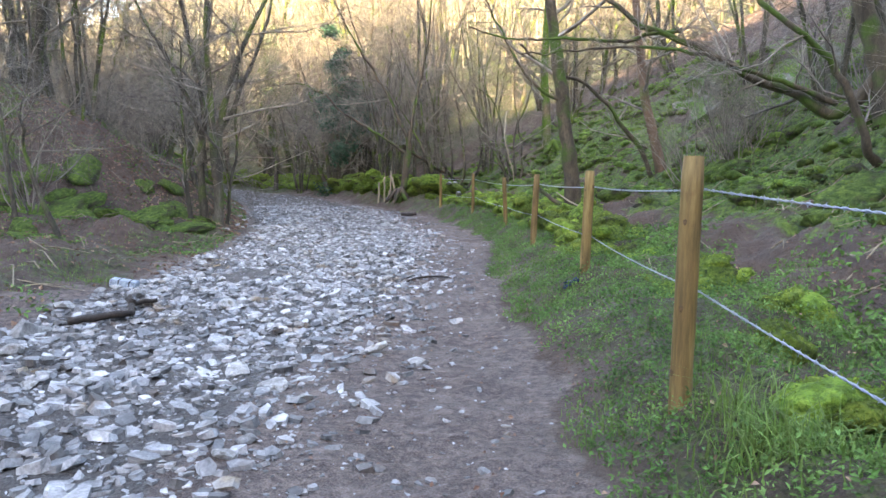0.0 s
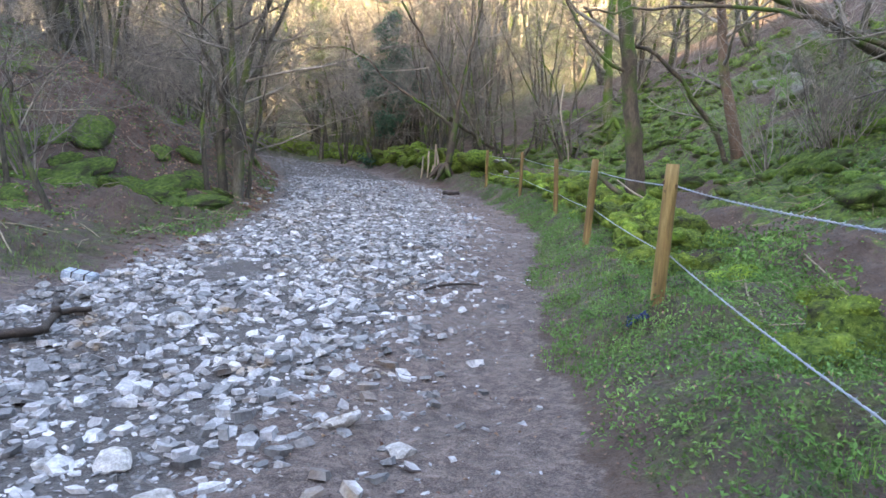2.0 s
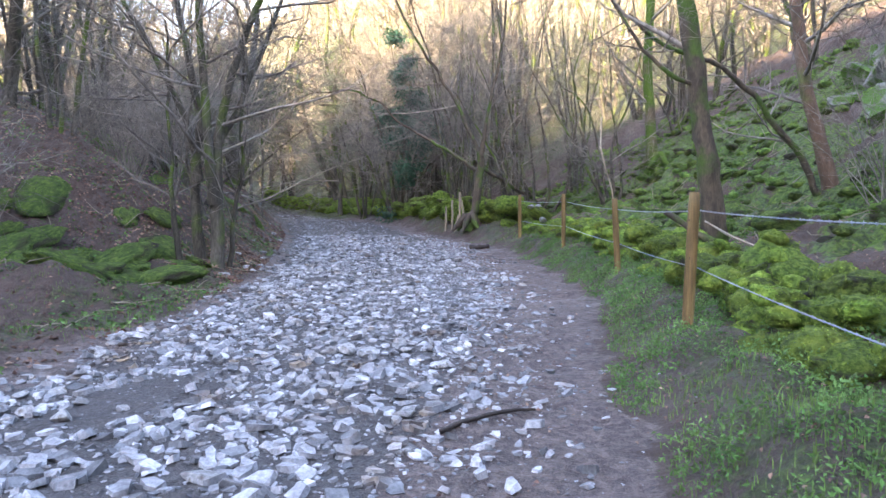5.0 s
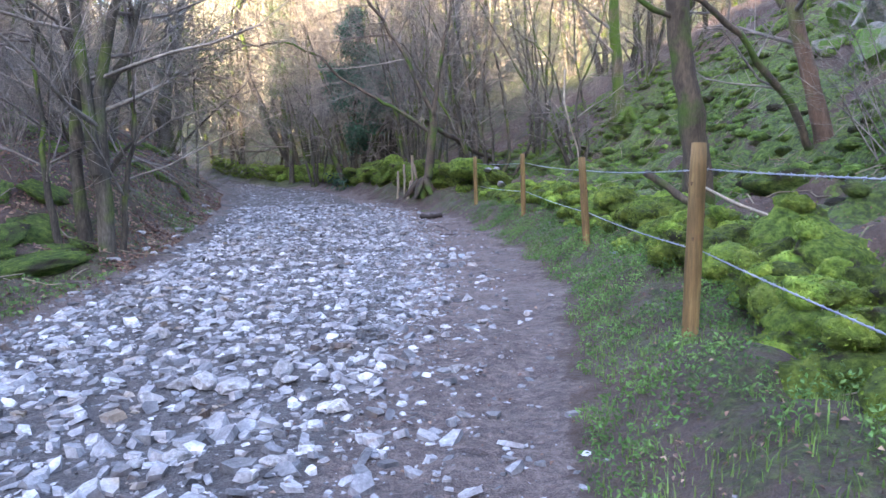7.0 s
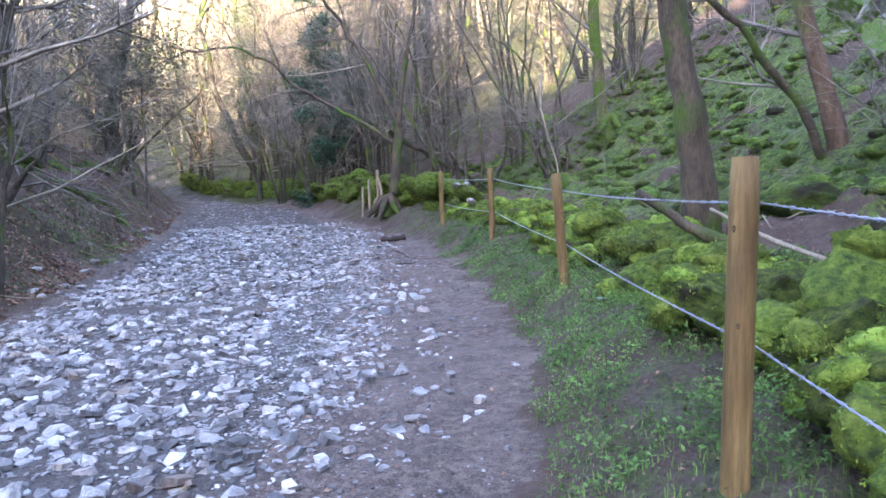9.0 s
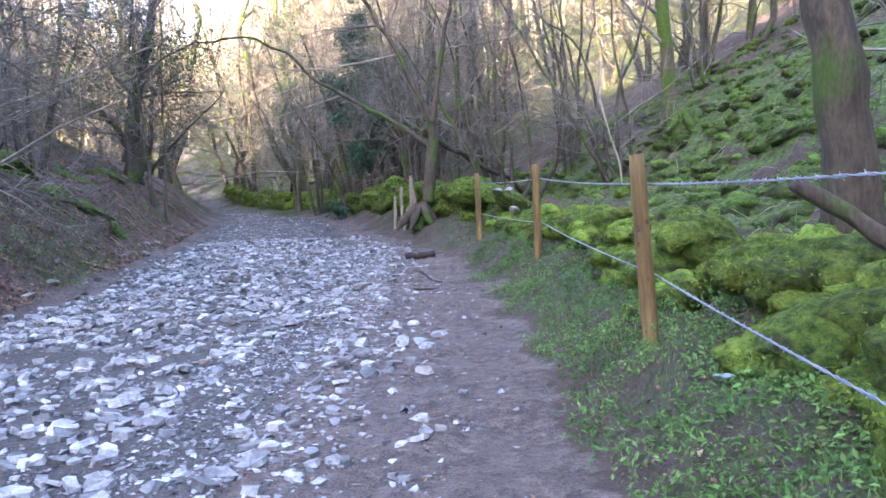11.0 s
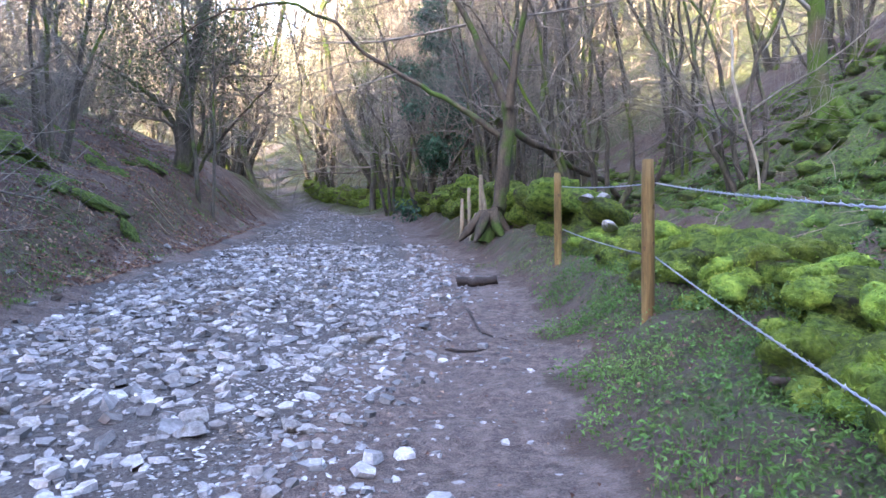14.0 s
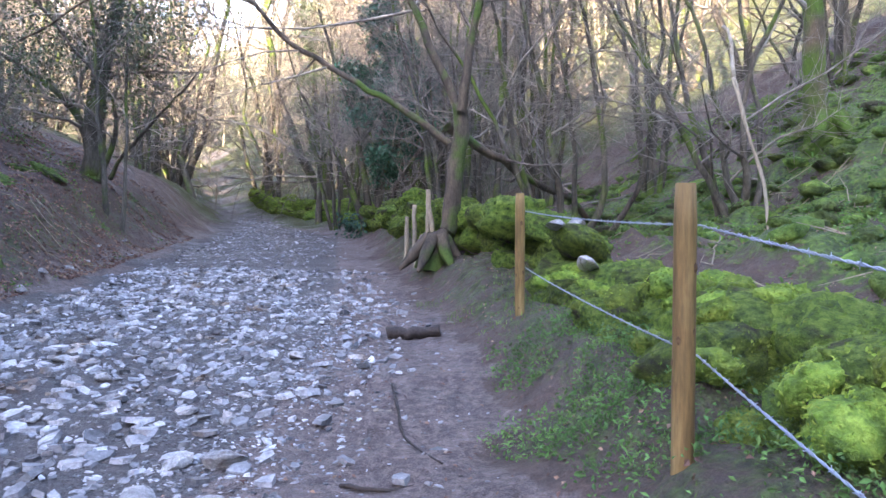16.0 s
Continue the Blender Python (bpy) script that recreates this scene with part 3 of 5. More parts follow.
def twin_stem_tree():
    g = np.random.default_rng(21)
    tb = three()
    b = lz(-5.8, 15.75) - 0.1
    for spine, r in (([(-5.75, 15.75, b), (-5.72, 15.75, 1.8), (-5.66, 15.75, 2.9), (-5.2, 15.8, 4.4), (-4.25, 15.9, 6.4), (-3.6, 16, 7.8)], 0.10),
                     ([(-5.75, 15.7, 1.6), (-5.85, 15.6, 3.2), (-5.95, 15.6, 5.0), (-5.7, 15.6, 6.9), (-5.4, 15.6, 8.2)], 0.075),
                     ([(-6.05, 15.8, b), (-6.1, 15.85, 1.9), (-6.05, 15.9, 3.2), (-6.5, 15.9, 5.2), (-6.85, 15.9, 6.9), (-7.2, 16, 8.3)], 0.085),
                     ([(-6.08, 15.85, 2.0), (-6.3, 15.7, 3.4), (-7.1, 15.5, 5.0), (-7.9, 15.3, 6.7)], 0.06),
                     ([(-5.7, 15.78, 2.6), (-5.3, 16.0, 3.6), (-4.9, 16.3, 5.2), (-4.9, 16.6, 7.0)], 0.055),
                     ([(-6.25, 15.5, b), (-6.4, 15.5, 1.5), (-6.55, 15.5, 2.8), (-6.5, 15.4, 4.5)], 0.045),
                     ([(-5.62, 15.95, b), (-5.5, 16.0, 1.5), (-5.45, 16.1, 2.6), (-5.3, 16.1, 4.2)], 0.04)):
        stem(tb, g, spine, r * 1.3, 0.018, 9, boughs=13, kids=(0, 15, 5), bough_len=2.0, lift=0.07, first=0.28)
    return tree_thing("tree", (-5.85, 15.75, b + 0.1), tb, "slender grey twin-stemmed tree, bare, beside the stony track")


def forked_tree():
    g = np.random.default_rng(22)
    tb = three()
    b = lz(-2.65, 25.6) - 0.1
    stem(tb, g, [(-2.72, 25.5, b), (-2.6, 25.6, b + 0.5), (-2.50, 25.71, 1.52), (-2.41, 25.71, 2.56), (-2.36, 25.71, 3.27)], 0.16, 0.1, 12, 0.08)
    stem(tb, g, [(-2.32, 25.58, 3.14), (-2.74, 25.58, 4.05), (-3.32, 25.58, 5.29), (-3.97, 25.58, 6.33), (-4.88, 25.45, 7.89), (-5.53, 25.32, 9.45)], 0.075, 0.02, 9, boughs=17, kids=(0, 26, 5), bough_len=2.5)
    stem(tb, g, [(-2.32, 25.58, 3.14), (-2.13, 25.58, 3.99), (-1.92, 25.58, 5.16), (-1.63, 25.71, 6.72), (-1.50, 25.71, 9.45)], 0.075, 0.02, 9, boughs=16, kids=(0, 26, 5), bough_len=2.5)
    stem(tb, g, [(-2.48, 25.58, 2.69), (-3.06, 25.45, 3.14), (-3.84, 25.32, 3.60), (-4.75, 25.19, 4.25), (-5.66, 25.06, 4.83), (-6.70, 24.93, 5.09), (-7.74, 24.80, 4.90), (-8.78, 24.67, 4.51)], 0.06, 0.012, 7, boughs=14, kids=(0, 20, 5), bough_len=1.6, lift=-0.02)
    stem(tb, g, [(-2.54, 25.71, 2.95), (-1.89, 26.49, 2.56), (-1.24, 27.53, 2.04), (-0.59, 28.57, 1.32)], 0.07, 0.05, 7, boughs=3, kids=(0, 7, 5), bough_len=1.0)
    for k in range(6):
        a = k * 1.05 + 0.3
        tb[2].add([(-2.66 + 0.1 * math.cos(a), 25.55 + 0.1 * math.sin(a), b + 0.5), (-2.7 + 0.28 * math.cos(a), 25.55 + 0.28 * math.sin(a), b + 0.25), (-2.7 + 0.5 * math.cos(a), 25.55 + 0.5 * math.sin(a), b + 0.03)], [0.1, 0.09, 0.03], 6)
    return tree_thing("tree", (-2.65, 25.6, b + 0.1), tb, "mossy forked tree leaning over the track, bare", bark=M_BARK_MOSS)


def tall_trunk():
    g = np.random.default_rng(23)
    tb = three()
    b = lz(2.3, 16.2) - 0.15
    stem(tb, g, [(2.36, 16.2, b), (2.29, 16.15, b + 0.35), (2.2, 16.05, 1.9), (2.02, 16.0, 3.1), (1.85, 16.0, 4.4), (1.65, 16.0, 6.0), (1.4, 16.0, 9.5)], 0.22, 0.1, 14, 0.05, boughs=6, kids=(0, 12, 5), bough_len=2.2, first=0.6)
    stem(tb, g, [(2.1, 16.0, 3.3), (1.6, 15.8, 3.6), (1.1, 15.6, 4.2), (0.7, 15.5, 4.9), (0.3, 15.4, 5.8)], 0.045, 0.012, 7, boughs=7, kids=(0, 12, 5), bough_len=1.0)
    return tree_thing("tree", (2.3, 16.2, b + 0.15), tb, "tall straight trunk with patches of moss behind the wall", bark=M_BARK_MOSS)


def moss_trunk():
    g = np.random.default_rng(24)
    tb = three()
    b = lz(3.0, 28.0) - 0.15
    stem(tb, g, [(3.06, 28.0, b), (2.98, 28.0, b + 0.5), (2.90, 28.00, 2.36), (2.80, 28.00, 4.17), (2.73, 28.00, 5.99), (2.86, 28.00, 9.88), (2.67, 28.00, 13.76)], 0.27, 0.1, 14, 0.05, boughs=8, kids=(0, 12, 5), bough_len=2.2, first=0.5)
    for k in range(6):
        a = k * 1.05
        tb[2].add([(3.03 + 0.14 * math.cos(a), 28.0 + 0.14 * math.sin(a), b + 0.5), (3.03 + 0.38 * math.cos(a), 28.0 + 0.38 * math.sin(a), b + 0.2), (3.03 + 0.7 * math.cos(a), 28.0 + 0.7 * math.sin(a), b)], [0.13, 0.1, 0.03], 6)
    return tree_thing("tree", (3.0, 28.0, b + 0.15), tb, "thick trunk sleeved in bright green moss", bark=M_BARK_GREEN)


def red_trunk():
    g = np.random.default_rng(25)
    tb = three()
    b = lz(5.05, 19.0) - 0.15
    stem(tb, g, [(5.08, 19, b), (5.0, 19, 1.6), (4.75, 19, 2.7), (4.45, 19, 3.9), (4.25, 19, 5.6), (4.0, 19, 9)], 0.19, 0.08, 12, 0.05, boughs=7, kids=(0, 12, 5), bough_len=2, first=0.5)
    lean = three()
    stem(lean, g, [(4.9, 18.9, b), (4.65, 18.9, 1.75), (4.3, 18.8, 2.4), (3.65, 18.6, 3.1), (2.7, 18.4, 3.85), (1.65, 18.2, 4.15), (0.9, 18.0, 4.6)], 0.085, 0.03, 9, boughs=9, kids=(0, 12, 5), bough_len=1.3, first=0.35)
    tree_thing("tree", (4.9, 18.9, b + 0.15), lean, "thin mossy tree leaning low over the slope", bark=M_BARK_MOSS)
    return tree_thing("tree", (5.05, 19.0, b + 0.15), tb, "reddish-brown bare trunk standing on the mossy slope", bark=M_BARK_RED)


def overhanging_tree():
    g = np.random.default_rng(26)
    tb = three()
    bx, by = 6.6, 11.6
    b = lz(bx, by) - 0.2
    stem(tb, g, [(bx, by, b), (6.5, 11.7, b + 0.9), (6.2, 11.9, b + 2.2), (5.9, 12, b + 4.5), (5.6, 12, b + 8)], 0.26, 0.09, 12, 0.06, boughs=7, kids=(0, 15, 5), bough_len=2.2, first=0.5)
    stem(tb, g, [(6.5, 11.7, b + 0.9), (5.9, 11.9, 2.65), (5.12, 12, 3.05), (4.2, 12, 3.4), (3.36, 12, 3.95), (2.34, 12, 4.45), (1.2, 12, 5.2)], 0.12, 0.03, 9, boughs=9, kids=(0, 15, 5), bough_len=1.2, first=0.3)
    stem(tb, g, [(3.4, 12, 3.95), (2.9, 12, 3.9), (2.44, 12, 3.83), (1.33, 12, 3.81), (0.49, 12, 3.95), (-0.4, 12, 4.1)], 0.05, 0.012, 7, boughs=8, kids=(0, 15, 5), bough_len=0.9, first=0.3)
    stem(tb, g, [(5.9, 11.9, 2.75), (5.22, 11.8, 2.98), (4.11, 11.7, 3.28), (3.0, 11.7, 3.56), (1.9, 11.7, 3.54), (0.92, 11.7, 3.4)], 0.06, 0.012, 7, boughs=10, kids=(0, 15, 5), bough_len=0.9, first=0.2)
    stem(tb, g, [(5.2, 9.2, lz(5.2, 9.2) - 0.1), (4.84, 9, 1.94), (4.45, 9, 2.9), (3.7, 9, 3.65), (2.9, 9, 4.6)], 0.07, 0.025, 8, boughs=8, kids=(0, 15, 5), bough_len=1.2, first=0.3)
    t = tree_thing("tree", (bx, by, b + 0.2), tb, "low tree with mossy limbs reaching over the fence", bark=M_BARK_MOSS)
    c = [(6.3 + 0.7 * g.normal(), 11.9 + 0.6 * g.normal(), b + 2.6 + 2.4 * g.random()) for _ in range(22)]
    leafy(t, c, 6000, (0.22, 0.22, 0.16), 0.08, M_IVY, 35, "ivy")
    return t


def coppice(x, y, spines, label, seed):
    g = np.random.default_rng(seed)
    tb = three()
    for sp in spines:
        foot = (sp[0][0], sp[0][1], lz(sp[0][0], sp[0][1]) - 0.1)
        stem(tb, g, [foot] + list(sp[1:]), 0.05 + 0.035 * g.random(), 0.012, 7, 0.1, boughs=max(7, int(1.2 * (sp[-1][2] - foot[2]))), kids=(0, 19, 5), bough_len=1.9, first=0.3, lift=0.05)
    return tree_thing("tree", (x, y, lz(x, y)), tb, label, bark=M_BARK)


def fan(x, y, n, seed, height=7.0, lean=(0, 0), open_=0.28, label="bare hazel clump of many leaning stems"):
    """A coppiced stool: several stems from one foot, fanning out."""
    g = np.random.default_rng(seed)
    spines = []
    for k in range(n):
        a = 2 * math.pi * (k + g.random() * 0.7) / n
        o = open_ * (0.4 + g.random())
        h = height * (0.6 + 0.5 * g.random())
        z = lz(x, y)
        f = lambda t: (x + 0.2 * math.cos(a) + (o * math.cos(a) * t + lean[0] * t ** 1.5) * h * 0.6, y + 0.2 * math.sin(a) + (o * math.sin(a) * t + lean[1] * t ** 1.5) * h * 0.6, z + h * t)
        spines.append([f(0), f(0.25), f(0.5), f(0.78), f(1.0)])
    return coppice(x, y, spines, label, seed + 1)


def leafy(tree, centres, n, spread, size, material, seed, name="foliage"):
    g = np.random.default_rng(seed)
    C = np.array(centres)[g.integers(0, len(centres), n)] + np.clip(g.normal(0, 1, (n, 3)), -2, 2) * np.array(spread)
    v, f = leaf_cloud(C - np.array(tree.location), g.normal(0, 1, (n, 3)) + [0, 0, 0.6], size * (0.6 + 0.8 * g.random(n)), g, 0.6)
    return mesh_object(name, v, f, material, tree)


def ivy_tree():
    g = np.random.default_rng(27)
    tb = three()
    x, y = -7.2, 36.2
    b = lz(x, y) - 0.1
    spines = [[(-7.3, 36.2, b), (-7.5, 36, 3.2), (-7.75, 36, 4.6), (-8.3, 36, 6.2), (-8.9, 36, 8)], [(-7.1, 36.2, b), (-6.9, 36, 2.8), (-6.5, 36, 3.8), (-5.7, 36, 5.2), (-5.2, 36, 7)], [(-7.2, 36.4, b), (-7.1, 36.4, 3.5), (-6.8, 36.4, 6), (-6.5, 36.5, 9.5)], [(-7.4, 36.1, b), (-8.0, 36, 2.8), (-8.5, 36, 4), (-9.6, 36, 5.6)], [(-7.0, 36.0, b), (-6.5, 36, 2.4), (-5.9, 35.9, 3.4), (-5.0, 35.8, 4.2)]]
    for sp in spines:
        stem(tb, g, sp, 0.13, 0.03, 8, 0.1, boughs=10, kids=(0, 18, 5), bough_len=2.0)
    t = tree_thing("tree", (x, y, b + 0.1), tb, "many-stemmed tree with dark ivy climbing through it", bark=M_BARK)
    c = []
    for cx, cz, w, h, k in ((-6.9, 5.6, 0.55, 0.6, 14), (-6.0, 4.9, 0.45, 0.5, 10), (-7.6, 5.9, 0.4, 0.5, 7), (-5.4, 5.6, 0.35, 0.3, 5), (-6.7, 4.0, 0.35, 0.5, 7), (-6.9, 7.0, 0.35, 0.8, 8), (-7.0, 3.0, 0.3, 0.5, 4), (-7.2, 8.6, 0.25, 0.8, 5), (-6.2, 6.3, 0.5, 0.3, 5)):
        c += [(cx + w * g.normal(), 36.2 + 0.5 * g.normal(), cz + h * g.normal()) for _ in range(k)]
    leafy(t, c, 17000, (0.22, 0.22, 0.17), 0.12, M_IVY, 28, "ivy")
    return t


def ivy_clad_tree(x, y, reach, top, n, seed, label):
    """A bare tree whose stem and boughs carry a ragged column of ivy."""
    g = np.random.default_rng(seed)
    tb = three()
    b = lz(x, y) - 0.1
    pts = stem(tb, g, [(x, y, b), (x + 0.1, y, b + top * 0.3), (x - 0.15, y, b + top * 0.65), (x + 0.05, y, b + top)], 0.16, 0.03, 8, 0.1, boughs=12, kids=(0, 6, 5), bough_len=1.8)
    t = tree_thing("tree", (x, y, b + 0.1), tb, label, bark=M_BARK)
    c = []
    for p in pts[6:]:
        k = (p[2] - b) / top
        for _ in range(4):
            w, o = g.random() * 6.28, reach * (1.15 - 0.75 * k) * g.random()
            c.append((p[0] + o * math.cos(w), p[1] + o * math.sin(w), p[2] + 0.3 * g.normal()))
    leafy(t, c, n, (0.28, 0.28, 0.16), 0.1, M_YEW, seed + 1, "ivy")
    return t


def yew_tree():
    g = np.random.default_rng(29)
    tb = three()
    x, y = -12.55, 30.7
    b = lz(x, y) - 0.15
    stem(tb, g, [(-12.6, 30.7, b), (-12.5, 30.7, 3.2), (-12.43, 30.7, 4.5), (-12.1, 30.8, 6), (-11.7, 30.9, 7.6), (-11.5, 31, 9.5)], 0.33, 0.09, 12, 0.08, boughs=18, kids=(0, 20, 5), bough_len=2.6, first=0.35, lift=0.0)
    stem(tb, g, [(-12.5, 30.7, 3.2), (-13.0, 30.6, 4.3), (-13.9, 30.5, 5.1), (-15, 30.3, 5.8)], 0.14, 0.03, 8, boughs=8, kids=(0, 20, 5), bough_len=2.0, first=0.2, lift=0.0)
    stem(tb, g, [(-12.3, 30.6, 2.6), (-11.9, 30.5, 3.2), (-11.6, 30.4, 3.9), (-11.7, 30.3, 4.8)], 0.09, 0.03, 8, boughs=6, kids=(0, 20, 5), bough_len=1.4, first=0.3)
    stem(tb, g, [(-12.1, 30.7, 2.6), (-11.0, 30.3, 3.6), (-9.8, 30.0, 4.4), (-8.7, 29.8, 4.9)], 0.06, 0.012, 7, boughs=6, kids=(0, 5, 5), bough_len=0.9, first=0.3)
    t = tree_thing("tree", (x, y, b + 0.15), tb, "dark broad tree with a thick trunk and dull evergreen foliage", bark=M_BARK)
    c = [(-13.0 + 1.7 * g.normal(), 30.7 + 1.0 * g.normal(), 6.0 + 1.6 * g.normal()) for _ in range(60)]
    c = [p for p in c if p[2] > 4.0]
    leafy(t, c, 20000, (0.65, 0.6, 0.42), 0.07, M_YEW, 30)
    return t


twin_stem_tree()
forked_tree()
tall_trunk()
moss_trunk()
red_trunk()
overhanging_tree()
ivy_tree()
yew_tree()
ivy_clad_tree(-12.4, 44.0, 1.6, 9.5, 5500, 31, "tall tree wrapped in a ragged column of dull green ivy")
ivy_clad_tree(-15.6, 19.4, 0.9, 8.5, 4500, 33, "leaning bank tree with a clump of dark ivy in its crown")
coppice(-1.0, 27.0, [[(-1.2, 27), (-1.45, 27, 1.95), (-1.88, 27, 3.55), (-2.2, 27, 4.9), (-3.0, 27, 7)], [(-1.0, 27), (-1.04, 27, 1.9), (-1.29, 27, 3.5), (-1.6, 27, 5.5), (-1.9, 27, 8)], [(-0.8, 27.1), (-0.39, 27, 2.0), (-0.53, 27, 3.7), (-0.78, 27, 5.4), (-0.6, 27, 8)], [(-0.6, 27.2), (0.06, 27, 2.0), (0.33, 27, 4.2), (0.12, 27, 5.4), (0.6, 27, 7.6)], [(-1.1, 26.8), (-1.6, 26.6, 2.2), (-2.4, 26.5, 3.8), (-3.4, 26.4, 5.2)], [(-0.9, 27.3), (-0.8, 27.6, 2.4), (-1.1, 27.9, 4.5), (-1.7, 28, 7)]], "bare coppiced hazel with leaning grey stems behind the wall", 41)
coppice(1.4, 26.3, [[(1.4, 26.2), (1.43, 26, 1.7), (1.24, 26, 3.1), (0.95, 26, 4.4), (0.13, 26, 5.3)], [(1.5, 26.3), (1.5, 26, 2.2), (1.44, 26, 3.4), (1.96, 26, 5.0), (2.3, 26, 7)], [(1.3, 26.4), (1.1, 26.3, 2.1), (0.6, 26.3, 4), (0.2, 26.3, 6.5)], [(1.6, 26.4), (1.8, 26.5, 2.4), (1.7, 26.7, 4.4), (1.5, 26.8, 7)], [(1.35, 26.2), (0.9, 26, 2.3), (-0.1, 26, 4.3), (-1.0, 26, 6)]], "bare coppiced hazel with thin spreading stems", 43)
coppice(4.1, 31.8, [[(4.22, 31.69), (4.13, 31.43, 3.99), (3.79, 31.43, 5.16), (3.18, 31.43, 6.33), (2.40, 31.43, 8.67)], [(4.35, 31.82), (4.28, 31.43, 4.25), (4.22, 31.43, 6.20), (4.48, 31.43, 9.32)], [(4.09, 31.95), (3.57, 31.69, 4.25), (2.66, 31.69, 5.81), (1.49, 31.56, 8.02)]], "bare forked stems standing on the mossy slope", 45)
for x, y, n, h, lean, o in ((-11.0, 29.4, 2, 7.5, (0.02, 0), 0.08), (-13.9, 18.2, 6, 7.5, (-0.1, 0), 0.3), (-14.1, 22.3, 6, 8, (0, 0), 0.28), (-11.2, 20.8, 5, 7, (0.1, 0), 0.25), (-17, 16.5, 5, 8, (-0.1, 0), 0.25), (-14.8, 12.4, 5, 8, (0.1, 0), 0.3), (-9.2, 20.6, 7, 2.6, (0.0, 0), 0.5), (-2.3, 30.0, 1, 11, (0, 0), 0.02), (-3.6, 30.5, 6, 8, (-0.15, 0), 0.3), (-4.6, 35.0, 6, 8, (0.1, 0), 0.3), (0.6, 31, 6, 9, (-0.1, 0), 0.25), (-1.8, 34, 5, 10, (0, 0), 0.2), (-10.5, 42.5, 5, 9, (0.1, 0), 0.25), (4.6, 33, 5, 8, (0, 0), 0.3), (-18.0, 40, 4, 9, (0.1, 0), 0.2), (7.5, 15.5, 4, 6, (-0.2, 0), 0.35), (8.2, 21.5, 5, 7, (-0.2, 0), 0.3), (6.0, 6.2, 4, 5, (-0.15, 0.1), 0.4), (-9.6, 17.2, 4, 6.5, (0.1, 0), 0.35), (-12.6, 15.2, 4, 6.5, (0.12, 0), 0.35), (-11.4, 25.0, 5, 6.5, (0.05, 0), 0.35), (-5.6, 40.0, 5, 9, (-0.05, 0), 0.3), (-9.5, 39.0, 4, 8.5, (0, 0), 0.3), (-6.0, 37.6, 4, 12, (-0.1, 0), 0.35), (-8.0, 41.6, 4, 12.5, (-0.08, 0), 0.35), (-3.4, 33.4, 4, 11, (-0.12, 0), 0.35), (-10.0, 45.2, 4, 13, (-0.1, 0), 0.3), (-5.0, 40.5, 4, 12, (-0.1, 0), 0.35), (6.9, 9.8, 4, 5, (-0.2, 0), 0.4), (7.6, 13.0, 4, 5, (-0.15, 0), 0.4)):
    fan(x, y, n, int(abs(x * 100) + y * 10), h, lean, o)


# ---- woods on the slopes around ----
def wood_tree_meshes(seed, stems, height, r, boughs, twigs):
    """A crooked woodland tree: one or several stems, forking into leaders, hung with twigs from low down."""
    g = np.random.default_rng(seed)
    tb = three()
    for q in range(stems):
        a, n = 6.28 * (q + g.random()) / stems, 6
        lean = (0.1 + 0.22 * g.random()) * (1 if stems > 1 else 0.45)
        h = height * (0.75 + 0.35 * g.random())
        wx, wy = np.cumsum(g.normal(0, 0.16, n + 1)), np.cumsum(g.normal(0, 0.16, n + 1))
        top = 0.62 * h
        spine = [(0.15 * math.cos(a) * (stems > 1) + wx[k] - wx[0] + lean * top * math.cos(a) * (k / n) ** 1.3, 0.15 * math.sin(a) * (stems > 1) + wy[k] - wy[0] + lean * top * math.sin(a) * (k / n) ** 1.3, -0.3 + (top + 0.3) * k / n) for k in range(n + 1)]
        pts = spine_points(spine, 2)
        rr = r * (0.6 + 0.5 * g.random())
        rad = [rr * (1 - 0.5 * i / (len(pts) - 1)) for i in range(len(pts))]
        tb[2].add(pts, rad, 6)
        for k in range(2 + (stems == 1)):
            w = g.random() * 6.28
            limb(tb, g, pts[-1 - 2 * (k > 1)], (0.45 * math.cos(w), 0.45 * math.sin(w), 1.0), 0.42 * h, rr * 0.42, 2, (0, twigs, boughs // 2), 0.17, 0.06, 0.85, sides=5)
        for k in range(boughs):
            t = 0.16 + 0.82 * (k + g.random()) / boughs
            i = min(int(t * (len(pts) - 1)), len(pts) - 2)
            w = g.random() * 6.28
            limb(tb, g, pts[i], (math.cos(w), math.sin(w), 0.1 + 0.7 * g.random()), h * (0.16 + 0.2 * g.random()), max(0.014, rad[i] * 0.34), 1, (0, twigs, 0), 0.32, 0.05, 0.95)
    return tb


def joined(parts):
    v, f = [], []
    for tb in parts:
        tb.finish()
        k = len(v)
        v += tb.v
        f += [tuple(i + k for i in q) for q in tb.f]
    return v, f


